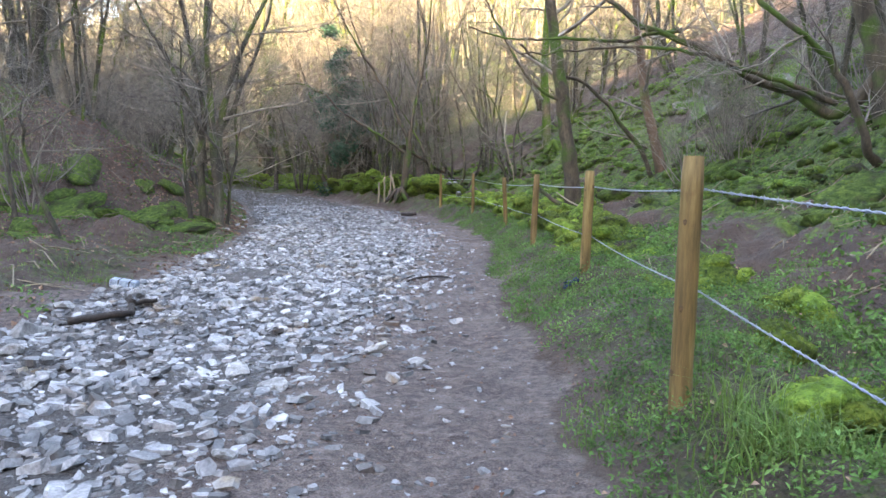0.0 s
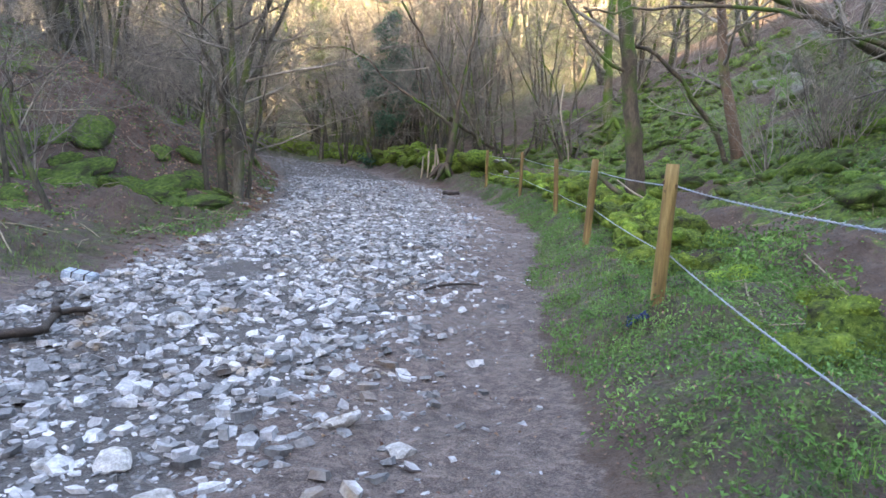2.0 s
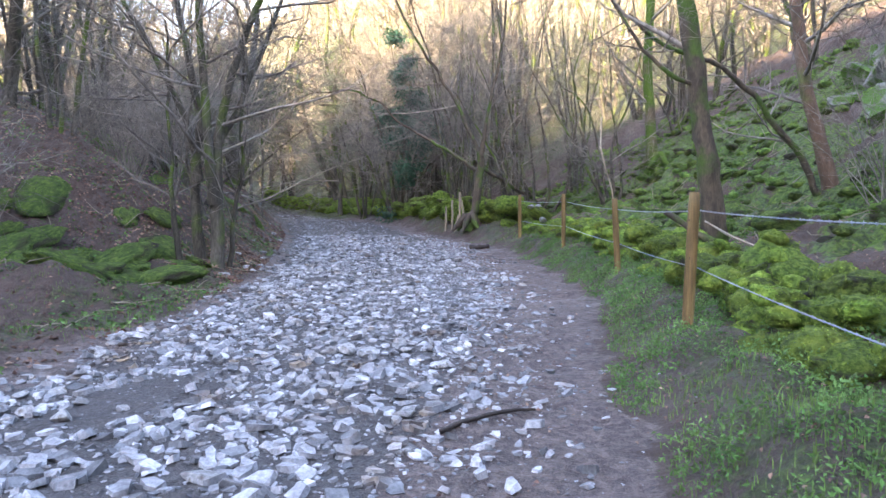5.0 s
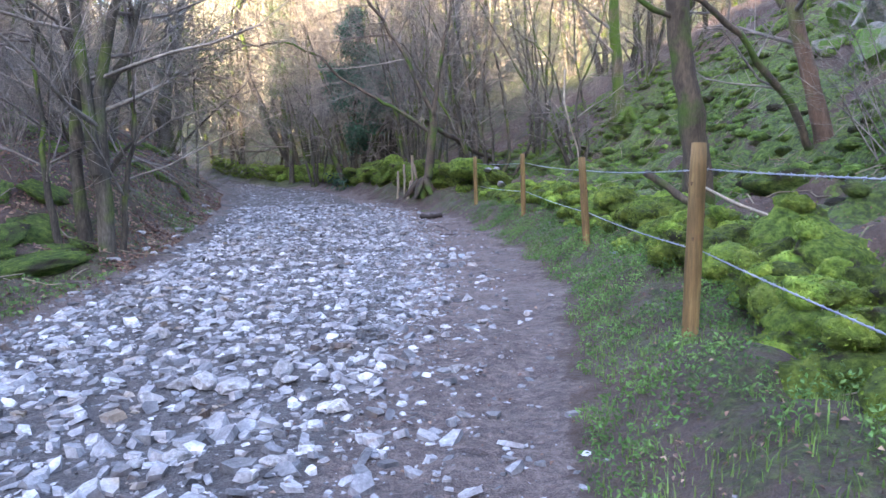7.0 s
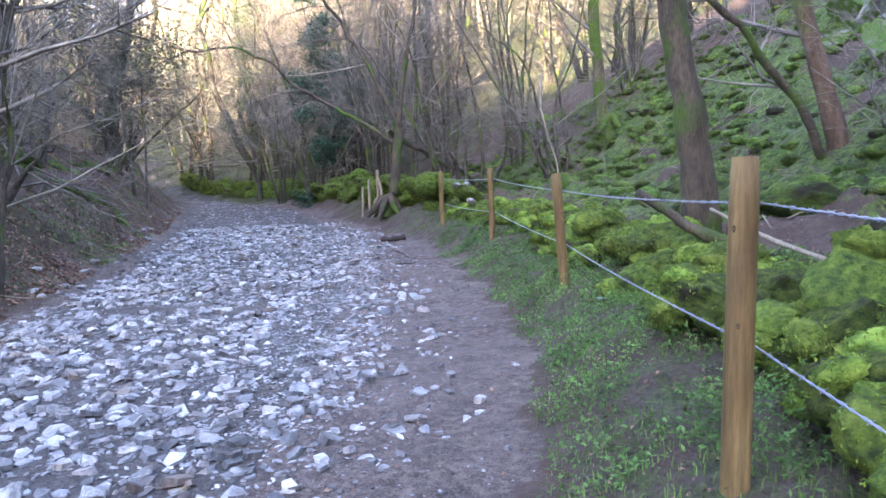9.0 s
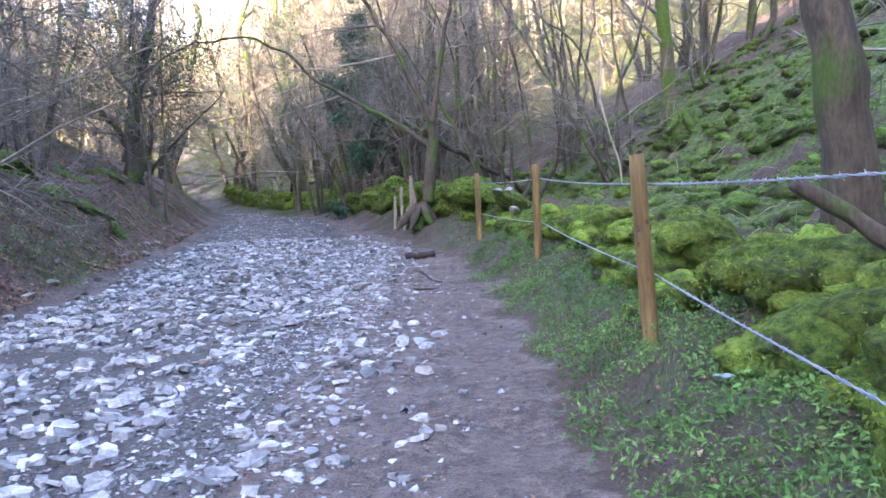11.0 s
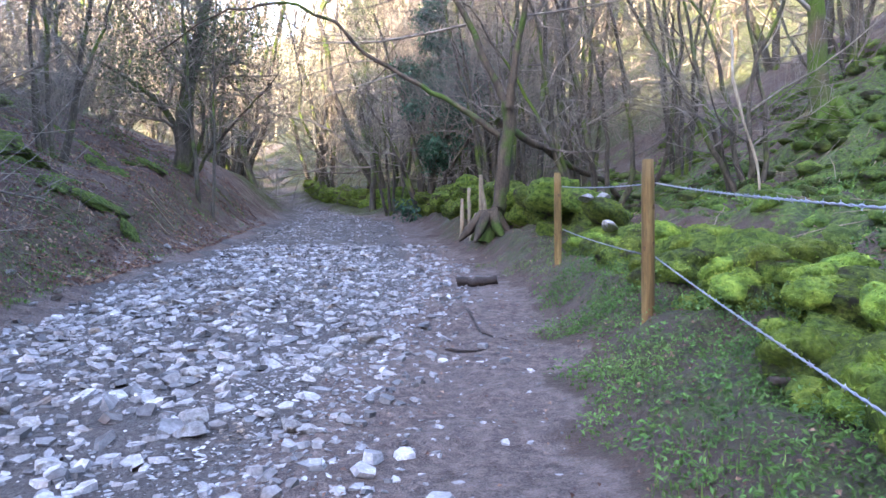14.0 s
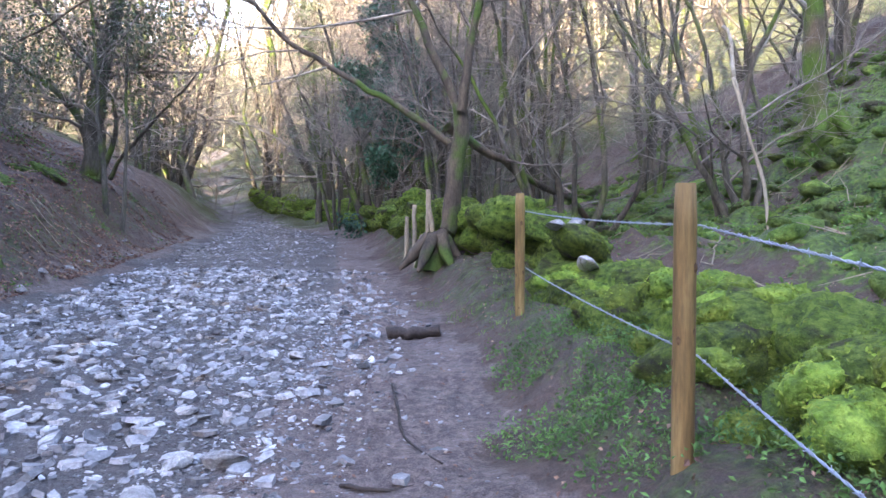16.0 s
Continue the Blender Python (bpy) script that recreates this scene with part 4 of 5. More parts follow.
def build_woods():
    g = np.random.default_rng(51)
    variants = []
    for k in range(8):
        tb = wood_tree_meshes(60 + k, (1, 4, 1, 3, 1, 5, 2, 1)[k], 8.5 + 0.9 * k, 0.1 + 0.012 * k, (15, 7, 17, 8, 16, 6, 10, 18)[k], 11)
        root = new("tree")
        mesh_object("trunk", tb[2].v, tb[2].f, M_BARK, root, flat=False)
        v, f = joined((tb[1], tb[0]))
        mesh_object("crown", v, f, M_TWIG, root, flat=False)
        tagged(root, "bare slender woodland tree", "tree", "trees on the slopes")
        variants.append(root)
    spots = []
    while len(spots) < 84:
        if len(spots) < 14:
            x, y = g.uniform(-22, 13), g.uniform(28, 46)
        elif len(spots) < 28:
            y = g.uniform(12, 25)
            x = np.interp(y, LEFT_Y, LEFT_X) - g.uniform(5.5, 14)
        else:
            x, y = g.uniform(-36, 22), g.uniform(34, 62)
        d, e = x - np.interp(y, WALL_Y, WALL_X), np.interp(y, LEFT_Y, LEFT_X) - x
        if (d < 2.2 and e < 2.2) or (d < 8.5 and e < 0 and y < 31) or (0 < e < 6.0 and y < 17):
            continue
        if 0 < e < 5 and y < 42 and g.random() < 0.7:
            continue
        if any((x - a) ** 2 + (y - b) ** 2 < 1.6 for a, b in spots):
            continue
        spots.append((x, y))
    spots += [(-19.5, 46.0), (-12.6, 46.5), (-23.5, 50.5), (-15.0, 51.5), (-21.0, 56.0), (-27.5, 56.0), (-17.5, 57.5), (-24.0, 61.0), (-10.0, 49.0), (-7.5, 44.0), (-12.0, 55.5), (-9.0, 53.0), (-14.2, 48.6), (-18.4, 52.5), (-6.0, 50.0), (-16.5, 61.5), (-11.0, 60.0), (-3.0, 47.0), (-22.0, 47.0)]
    for i, (x, y) in enumerate(spots):
        m = pose(x, y, lz(x, y), g.normal(0, 4), g.normal(0, 4), g.random() * 360)
        if i >= len(spots) - 19:
            m = m @ Matrix.Scale(1.35 + 0.2 * g.random(), 4)
        if i < len(variants):
            variants[i].matrix_basis = m
        else:
            copy_thing(variants[i % len(variants)], m)
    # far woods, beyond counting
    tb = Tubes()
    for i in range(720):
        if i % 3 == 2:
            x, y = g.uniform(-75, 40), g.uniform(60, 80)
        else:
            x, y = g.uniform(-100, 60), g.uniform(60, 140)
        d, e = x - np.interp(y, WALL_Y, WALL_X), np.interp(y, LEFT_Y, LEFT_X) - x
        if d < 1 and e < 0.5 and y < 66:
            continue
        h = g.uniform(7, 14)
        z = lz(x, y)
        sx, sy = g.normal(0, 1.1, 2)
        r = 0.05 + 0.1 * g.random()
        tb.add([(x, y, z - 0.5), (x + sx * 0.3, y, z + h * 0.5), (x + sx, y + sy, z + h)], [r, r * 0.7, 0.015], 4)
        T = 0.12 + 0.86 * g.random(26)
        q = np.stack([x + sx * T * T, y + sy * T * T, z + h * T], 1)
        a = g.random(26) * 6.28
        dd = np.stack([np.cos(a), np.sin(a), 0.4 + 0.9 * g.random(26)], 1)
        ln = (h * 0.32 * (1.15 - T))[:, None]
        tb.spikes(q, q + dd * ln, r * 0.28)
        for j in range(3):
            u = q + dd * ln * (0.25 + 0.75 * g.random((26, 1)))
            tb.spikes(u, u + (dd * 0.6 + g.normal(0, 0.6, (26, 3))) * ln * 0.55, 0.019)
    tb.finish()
    tagged(mesh_object("far_woods", tb.v, tb.f, M_WOODS_SUNLIT), "distant bare woods on the sunlit hillside", "trees", kind="stuff")


build_woods()


# ---- thin brushwood and saplings on both banks ----
def build_brush():
    g = np.random.default_rng(71)
    variants = []
    for k in range(5):
        tb = three()
        for s in range(16):
            a = g.random() * 6.28
            limb(tb, g, (0.25 * math.cos(a) * g.random(), 0.25 * math.sin(a) * g.random(), -0.05), (0.5 * math.cos(a), 0.5 * math.sin(a), 1.0), 1.2 + 1.3 * g.random(), 0.011, 1, (0, 10, 0), 0.18, 0.03, 0.75)
        v, f = joined(tb)
        ob = mesh_object("brushwood", v, f, M_TWIG)
        tagged(ob, "tangle of bare brown brushwood", "shrub", "brushwood on the banks")
        variants.append(ob)
    n = 0
    while n < 68:
        if n < 38:
            y = g.uniform(19, 48)
            x = np.interp(y, LEFT_Y, LEFT_X) - g.uniform(4.0, 11)
        else:
            y = g.uniform(30, 55)
            x = np.interp(y, WALL_Y, WALL_X) + g.uniform(2.0, 14)
        if n < 7:
            y = g.uniform(17, 21)
            x = np.interp(y, LEFT_Y, LEFT_X) - g.uniform(2.6, 4.5)
        elif n < 18:
            y = g.uniform(9, 19)
            x = np.interp(y, LEFT_Y, LEFT_X) - g.uniform(6, 12)
        if n >= 60:
            y = g.uniform(12, 30)
            x = np.interp(y, LEFT_Y, LEFT_X) - g.uniform(3.6, 10.5)
        elif n >= 48:
            y = g.uniform(4, 18)
            x = np.interp(y, EDGE_Y, EDGE_X) + g.uniform(4.2, 8.5)
        m = pose(x, y, lz(x, y), 0, 0, g.random() * 360) @ Matrix.Scale(0.6 + 0.7 * g.random(), 4)
        if n < 5:
            variants[n].matrix_basis = m
        else:
            c = copy_thing(variants[n % 5], m)
            c.matrix_basis = m
        n += 1


build_brush()


# ---- mossy dry-stone wall ----
MOSS_MESHES = [moss_mesh("mossy_stone", np.random.default_rng(80 + k), M_MOSS, 3) for k in range(8)]
FAR_MOSS = [moss_mesh("mossy_stone", np.random.default_rng(88 + k), M_MOSS, 3) for k in range(4)]
HILL_MESHES = [moss_mesh("mossy_rock", np.random.default_rng(90 + k), M_HILL_MOSS, 3) for k in range(6)]


LUMPS = []
for k in range(4):
    lump = moss_mesh("moss_lump", np.random.default_rng(290 + k), M_HILL_MOSS, 1, 0.34)
    LUMPS.append((np.array([p.co[:] for p in lump.vertices]), np.array([q.vertices[:] for q in lump.polygons])))
    bpy.data.meshes.remove(lump)


def moss_tufts(stones, name, parent, n, seed, size=0.032):
    """Short feathery shoots standing out of the cushions of the given objects."""
    g = np.random.default_rng(seed)
    P, D = [], []
    each = max(1, n // len(stones))
    for ob in stones:
        me, m = ob.data, np.array(ob.matrix_basis)
        co, nn = np.empty(len(me.vertices) * 3), np.empty(len(me.vertices) * 3)
        me.vertices.foreach_get("co", co)
        me.vertices.foreach_get("normal", nn)
        pick = g.integers(0, len(me.vertices), each)
        c, d = co.reshape(-1, 3)[pick] @ m[:3, :3].T, nn.reshape(-1, 3)[pick] @ np.linalg.inv(m[:3, :3])
        keep = d[:, 2] > -0.3 * np.linalg.norm(d, axis=1)
        d = d[keep] / np.linalg.norm(d[keep], axis=1, keepdims=True)
        P.append(c[keep] + m[:3, 3] + d * 0.006 + g.normal(0, 0.006, (len(d), 3)))
        D.append(d)
    P, D = np.concatenate(P), np.concatenate(D)
    k = len(P)
    side = np.cross(D, g.normal(0, 1, (k, 3)))
    v, f = leaf_cloud(P, side + D * 0.7, size * (0.5 + g.random(k)), g, 0.45, 0.3)
    ob = mesh_object(name, v, f, M_MOSS_TUFT, parent)
    return tagged(ob, "short feathery moss shoots", kind="stuff")


def cushions(stones, parent, n, seed):
    """Rounded pads of moss bulging from the stones."""
    g = np.random.default_rng(seed)
    v, f, tips = [], [], []
    for k in range(n):
        ob = stones[int(g.integers(0, len(stones)))]
        p = ob.data.vertices[int(g.integers(0, len(ob.data.vertices)))]
        if (ob.matrix_basis.to_3x3() @ p.normal).z < -0.15:
            continue
        s = 0.055 + 0.085 * g.random()
        me = MOSS_MESHES[k % 8]
        m = Matrix.Translation(ob.matrix_basis @ p.co) @ pose(0, 0, 0, g.normal(0, 20), g.normal(0, 20), g.random() * 360) @ Matrix.Diagonal((s * 1.2, s * 1.1, s * 0.95, 1))
        k0 = len(v)
        v += [tuple(m @ q.co) for q in me.vertices]
        f += [tuple(i + k0 for i in q.vertices) for q in me.polygons]
        for q in g.integers(0, len(me.vertices), 150):
            w = me.vertices[int(q)]
            tips.append((m @ w.co, (m.to_3x3() @ w.normal).normalized()))
    ob = mesh_object("moss_pads", v, f, M_PADS, parent, flat=False)
    tagged(ob, "rounded pads of bright moss", kind="stuff")
    P, D = np.array([a[:] for a, _ in tips]), np.array([d[:] for _, d in tips])
    v, f = leaf_cloud(P + D * 0.004, np.cross(D, g.normal(0, 1, D.shape)) + D * 0.7, 0.022 * (0.5 + g.random(len(P))), g, 0.45, 0.3)
    tagged(mesh_object("moss", v, f, M_MOSS_TUFT, parent), "short feathery moss shoots", kind="stuff")


def build_wall():
    g = np.random.default_rng(81)
    wall = new("wall_moss")
    wall.location = (0, 0, 0)
    tagged(wall, "tumbled dry-stone wall thick with bright green moss", "wall", kind="structure")
    spots = []
    y = 2.2
    while y < 22.6:
        tall = np.interp(y, [2, 5, 9, 11, 20, 22.6], [0.14, 0.18, 0.3, 0.36, 0.26, 0.26])
        cx = np.interp(y, WALL_Y, WALL_X)
        for layer in range(3 if y > 9.5 else 1):
            for side in range(2 if layer < 2 else 1):
                if y < 9 and g.random() < 0.45:
                    continue
                s = (0.19 + 0.17 * g.random()) * (1 if y > 9 else 0.75)
                x = cx + (side - 0.5) * 0.5 * (1 if layer < 2 else 0) + g.normal(0, 0.1)
                yy = y + g.normal(0, 0.15)
                z = min(lz(x, yy), lz(cx - 0.5, yy)) + tall * (0.12 + 0.42 * layer) + g.normal(0, 0.03)
                spots.append((x, yy, z, s * 1.15, s * 1.25, s * 0.75))
        y += 0.46 + 0.16 * g.random()
    near = len(spots)
    while y < 58:
        cx = np.interp(y, WALL_Y, WALL_X)
        for layer in range(3):
            s = 0.27 + 0.17 * g.random()
            x, yy = cx + g.normal(0, 0.12), y + g.normal(0, 0.15)
            spots.append((x, yy, lz(x, yy) + 0.08 + 0.23 * layer, s * 1.2, s * 1.3, s * 0.8))
        y += 0.62
    made = []
    for i, (x, y, z, a, b, c) in enumerate(spots):
        ob = new("mossy_stone", MOSS_MESHES[i % 8] if i < near else FAR_MOSS[i % 4])
        ob.parent = wall
        ob.matrix_basis = pose(x, y, z, g.normal(0, 12), g.normal(0, 12), g.random() * 360) @ Matrix.Diagonal((a * 0.8, b * 0.8, c * 0.95, 1))
        made.append(ob)
    cushions(made[:near], wall, 620, 84)
    moss_tufts(made[:near], "moss", wall, 70000, 82, 0.018)
    moss_tufts(made[near:], "moss", wall, 12000, 83, 0.05)
    # bare stones on the crown of the wall
    pale = [rock_mesh("bare_stone", np.random.default_rng(85 + k), M_STONE_BIG, 2, 0.5) for k in range(3)]
    for i, (x, y, dz) in enumerate([(-0.15, 21.2, 0.86), (-0.45, 21.9, 0.9), (-0.75, 22.6, 0.95), (-0.95, 23.1, 1.0), (-0.6, 22.9, 1.0)]):
        ob = new("bare_stone", pale[i % 3])
        ob.parent = wall
        crown = max([q[2] + 0.62 * q[5] for q in spots if (q[0] - x) ** 2 + (q[1] - y) ** 2 < 0.12] + [lz(x, y) + 0.05])
        ob.matrix_basis = pose(x, y, crown + 0.03, g.normal(0, 8), g.normal(0, 8), g.random() * 360) @ Matrix.Diagonal((0.17, 0.13, 0.15, 1))
    return wall


build_wall()


def build_hill_rocks():
    g = np.random.default_rng(95)
    spots = []
    while len(spots) < 225:
        y = g.uniform(1, 36)
        x = np.interp(y, EDGE_Y, EDGE_X) + g.uniform(3.0, 13)
        s = 0.1 + 0.3 * g.random() ** 2
        spots.append((x, y, lz(x, y) + s * 0.1, s * 1.3, s * 1.2, s * 0.7))
    for cx, cy, n, w in ((-11.5, 14.5, 14, 1.3), (-7.8, 14.4, 16, 1.0), (-9.4, 13.8, 16, 1.1), (-10.3, 10.8, 14, 1.1), (-8.2, 11.6, 9, 0.8), (-6.9, 15.9, 6, 0.6), (-12, 12.5, 10, 1.2), (-15.5, 26.0, 8, 1.5), (-10.2, 23.4, 7, 0.9), (-12.3, 27.2, 7, 1.0), (-10.8, 20.2, 6, 0.8)):
        for k in range(n):
            x, y = cx + g.normal(0, w), cy + g.normal(0, w * 0.5)
            s = 0.16 + 0.2 * g.random()
            spots.append((x, y, lz(x, y) + s * 0.05, s * 1.9, s * 1.1, s * 0.5))
    made = []
    for i, (x, y, z, a, b, c) in enumerate(spots):
        ob = new("mossy_rock", HILL_MESHES[i % 6])
        lie = Vector((-(lz(x + 0.4, y) - lz(x - 0.4, y)) / 0.8, -(lz(x, y + 0.4) - lz(x, y - 0.4)) / 0.8, 1)).to_track_quat("Z", "Y").to_matrix().to_4x4()
        ob.matrix_basis = Matrix.Translation((x, y, z - 0.12 * c)) @ lie @ pose(0, 0, 0, g.normal(0, 8), g.normal(0, 8), g.random() * 360) @ Matrix.Diagonal((a, b, c, 1))
        tagged(ob, "rock cushioned with green moss on the bank", "rock", "mossy rocks on the banks")
        made.append(ob)
    moss_tufts(made, "moss", None, 20000, 96, 0.035)["category"] = "moss"
    v, f, placed = [], [], 0
    while placed < 1900:
        y = 3 + 31 * g.random()
        x = np.interp(y, EDGE_Y, EDGE_X) + 3.3 + 9 * g.random() ** 1.3
        if fbm(x * 0.9 + 3, y * 0.9) + 0.35 * g.normal() < 0.0:
            continue
        s = 0.05 + 0.13 * g.random() ** 1.5
        m = np.array(pose(0, 0, 0, g.normal(0, 10), g.normal(0, 10), g.random() * 360))[:3, :3] * (s * 1.35, s * 1.2, s * 0.8)
        f += (LUMPS[placed % 4][1] + len(v)).tolist()
        v += (LUMPS[placed % 4][0] @ m.T + (x, y, lz(x, y) + s * 0.1)).tolist()
        placed += 1
    tagged(mesh_object("moss_cushions", v, f, M_HILL_MOSS, None, flat=False), "moss cushions over the stony slope", "moss", kind="stuff")
    crag = [rock_mesh("crag", np.random.default_rng(97 + k), M_CRAG, 3, 0.8, 9) for k in range(3)]
    for i, (x, y, s) in enumerate([(6.9, 21.0, 0.9), (7.6, 22.3, 1.1), (8.4, 20.0, 1.0), (7.5, 23.8, 0.7), (9.2, 18.5, 1.0), (8.3, 24.5, 0.9), (6.6, 23.2, 0.5)]):
        ob = new("crag", crag[i % 3])
        ob.matrix_basis = pose(x, y, lz(x, y) + 0.1 * s, 10 * g.normal(), 10 * g.normal(), g.random() * 360) @ Matrix.Diagonal((s, s * 0.8, s * 0.9, 1))
        tagged(ob, "grey limestone outcrop partly covered in moss", "rock", "outcrops on the slope")


build_hill_rocks()


# ---- fallen wood, stumps, sticks ----
def wood_thing(name, spines, material, label, category, sides=8, extra=None):
    tb = Tubes()
    g = np.random.default_rng(int(abs(spines[0][0][0][0]) * 1000) + 5)
    for sp, r0, r1 in spines:
        pts = spine_points(sp, 4)
        n = len(pts)
        pts = [p + g.normal(0, 0.12 * r0, 3) for p in pts]
        tb.add(pts, [(r0 + (r1 - r0) * i / (n - 1)) * (1 + g.normal(0, 0.08)) for i in range(n)], sides, True)
    return tagged(tb.make(name, material), label, category)


def ground_spine(pts, lift):
    return [(x, y, lz(x, y) + lift) for x, y in pts]


wood_thing("log", [(ground_spine([(-2.22, 21.9), (-2.0, 21.95), (-1.77, 22.0)], 0.05), 0.062, 0.058)], M_LOG, "short dark wet log lying on the mud", "log", 10)
wood_thing("fallen_branch", [([(-9.9, 9.6, 1.0), (-9.2, 9.5, 1.3), (-8.6, 9.5, 1.25), (-7.96, 9.5, 1.05), (-7.3, 9.5, 1.15), (-6.75, 9.5, 1.5)], 0.1, 0.055), ([(-8.6, 9.5, 1.2), (-8.2, 9.2, 0.95), (-7.7, 9.0, 0.85)], 0.07, 0.03), ([(-9.4, 9.3, 1.0), (-8.9, 9.2, 0.9), (-8.4, 9.1, 0.95)], 0.08, 0.05)], M_BARK_GREEN, "mossy fallen branch lying at the foot of the bank", "branch")
wood_thing("log", [(ground_spine([(-10.6, 10.6), (-9.6, 10.4), (-8.6, 10.3), (-7.9, 10.2)], 0.2), 0.2, 0.15)], M_LOG, "dark rotten log on the leafy bank", "log", 10)
wood_thing("fallen_branch", [([(1.22, 14.0, 1.42), (1.42, 13.97, 1.27), (1.65, 13.9, 1.1), (2.1, 13.8, 0.93), (2.6, 13.7, 0.82)], 0.035, 0.055)], M_BARK_MOSS, "mossy branch fallen across the wall", "branch")
wood_thing("dead_stick", [([(1.55, 13.2, 1.3), (1.75, 12.6, 1.12), (2.0, 11.9, 0.98)], 0.012, 0.018)], M_PALE, "bare pale stick resting on the mossy wall", "stick", 5)
wood_thing("broken_branch", [([(1.03, 24.0, 3.15), (1.15, 23.9, 2.6), (1.32, 23.85, 2.0), (1.36, 23.8, 1.5), (1.45, 23.8, 1.05)], 0.024, 0.014), ([(1.03, 24.0, 3.15), (1.1, 24.8, 3.8), (1.2, 26.0, 4.2)], 0.024, 0.02)], M_PALE, "pale barkless branch hanging broken from the hazel", "branch", 6)
wood_thing("dead_branch", [(ground_spine([(-0.78, 8.42), (-0.6, 8.6), (-0.42, 8.85), (-0.28, 8.98)], 0.02), 0.016, 0.01)], M_LOG, "thin dark stick on the mud", "stick", 5)
wood_thing("dead_branch", [(ground_spine([(-3.38, 5.7), (-3.15, 5.85), (-3.0, 6.0), (-3.12, 6.3), (-3.2, 6.5), (-3.02, 6.62)], 0.06), 0.038, 0.022), (ground_spine([(-3.18, 6.45), (-3.3, 6.6), (-3.38, 6.8)], 0.08), 0.035, 0.015)], M_LOG, "dark crooked branch lying among the stones", "branch", 7)
wood_thing("dead_branch", [(ground_spine([(0.5, 16.95), (0.75, 17.05), (0.95, 17.1), (1.2, 17.1)], 0.1), 0.018, 0.025)], M_LOG, "dark stick in the grass under the fence", "stick", 6)
for i, pts in enumerate([[(-1.72, 20.4), (-1.5, 19.8), (-1.34, 19.4), (-1.04, 19.0)], [(-1.45, 18.72), (-1.2, 18.72), (-0.92, 18.9)]]):
    wood_thing("root", [(ground_spine(pts, 0.005), 0.013, 0.006)], M_LOG, "thin dark tree root on the trodden mud", "root", 5)["group"] = "roots across the mud"
for x, y, h, lean in ((-3.4, 27.0, 0.9, 0.0), (-3.15, 26.9, 1.0, 0.02), (-2.95, 26.6, 0.7, -0.1), (-3.7, 27.5, 0.8, 0.04), (-3.25, 26.5, 0.5, 0.12)):
    z = lz(x, y)
    wood_thing("stake", [([(x, y, z - 0.1), (x + lean * 0.5, y, z + h * 0.5), (x + lean, y, z + h)], 0.045, 0.035)], M_PALE, "weathered broken wooden stake beside the wall", "stake", 7)["group"] = "old stakes"
for pts in ([(-7.1, 10.2), (-7.2, 10.2, 2.0), (-7.28, 10, 2.8), (-7.75, 9.9, 3.9), (-8.3, 9.7, 4.5)], [(-9.2, 10.3), (-9.3, 10.2, 3.2), (-9.45, 10, 4.2)], [(-8.2, 12.4), (-8.4, 12.4, 3.0), (-8.8, 12.3, 4.4)], [(-6.9, 11.6), (-7.4, 11.6, 1.9), (-7.3, 11.4, 2.6)], [(-7.0, 17.8), (-7.2, 17.9, 2.2), (-7.3, 18, 3.0), (-7.7, 18, 3.7)], [(-7.5, 18.6), (-7.3, 18.6, 2.0), (-6.9, 18.6, 2.5)]):
    coppice(pts[0][0], pts[0][1], [pts], "thin pale sapling on the leafy bank", int(pts[0][1] * 100))

bt = Tubes()
for k in range(5):
    p = [(0.86 + 0.16 * rng.random(), 6.5 + 0.16 * rng.random()) for _ in range(4)]
    bt.add([(u, w, lz(u, w) + 0.015 + 0.04 * rng.random()) for u, w in p], [0.006, 0.011, 0.01, 0.005], 6, True)
tagged(bt.make("blue_rag", M_BLUE), "scrap of blue plastic rope at the foot of a post", "litter")

# ---- greenery and litter on the ground ----
def scatter(n, y0, y1, x_of, seed):
    g = np.random.default_rng(seed)
    y = y0 + (y1 - y0) * g.random(n)
    return x_of(y, g), y, g


def verge_x(lo, hi):
    return lambda y, g: np.interp(y, EDGE_Y, EDGE_X) + lo + (hi - lo) * g.random(len(y))


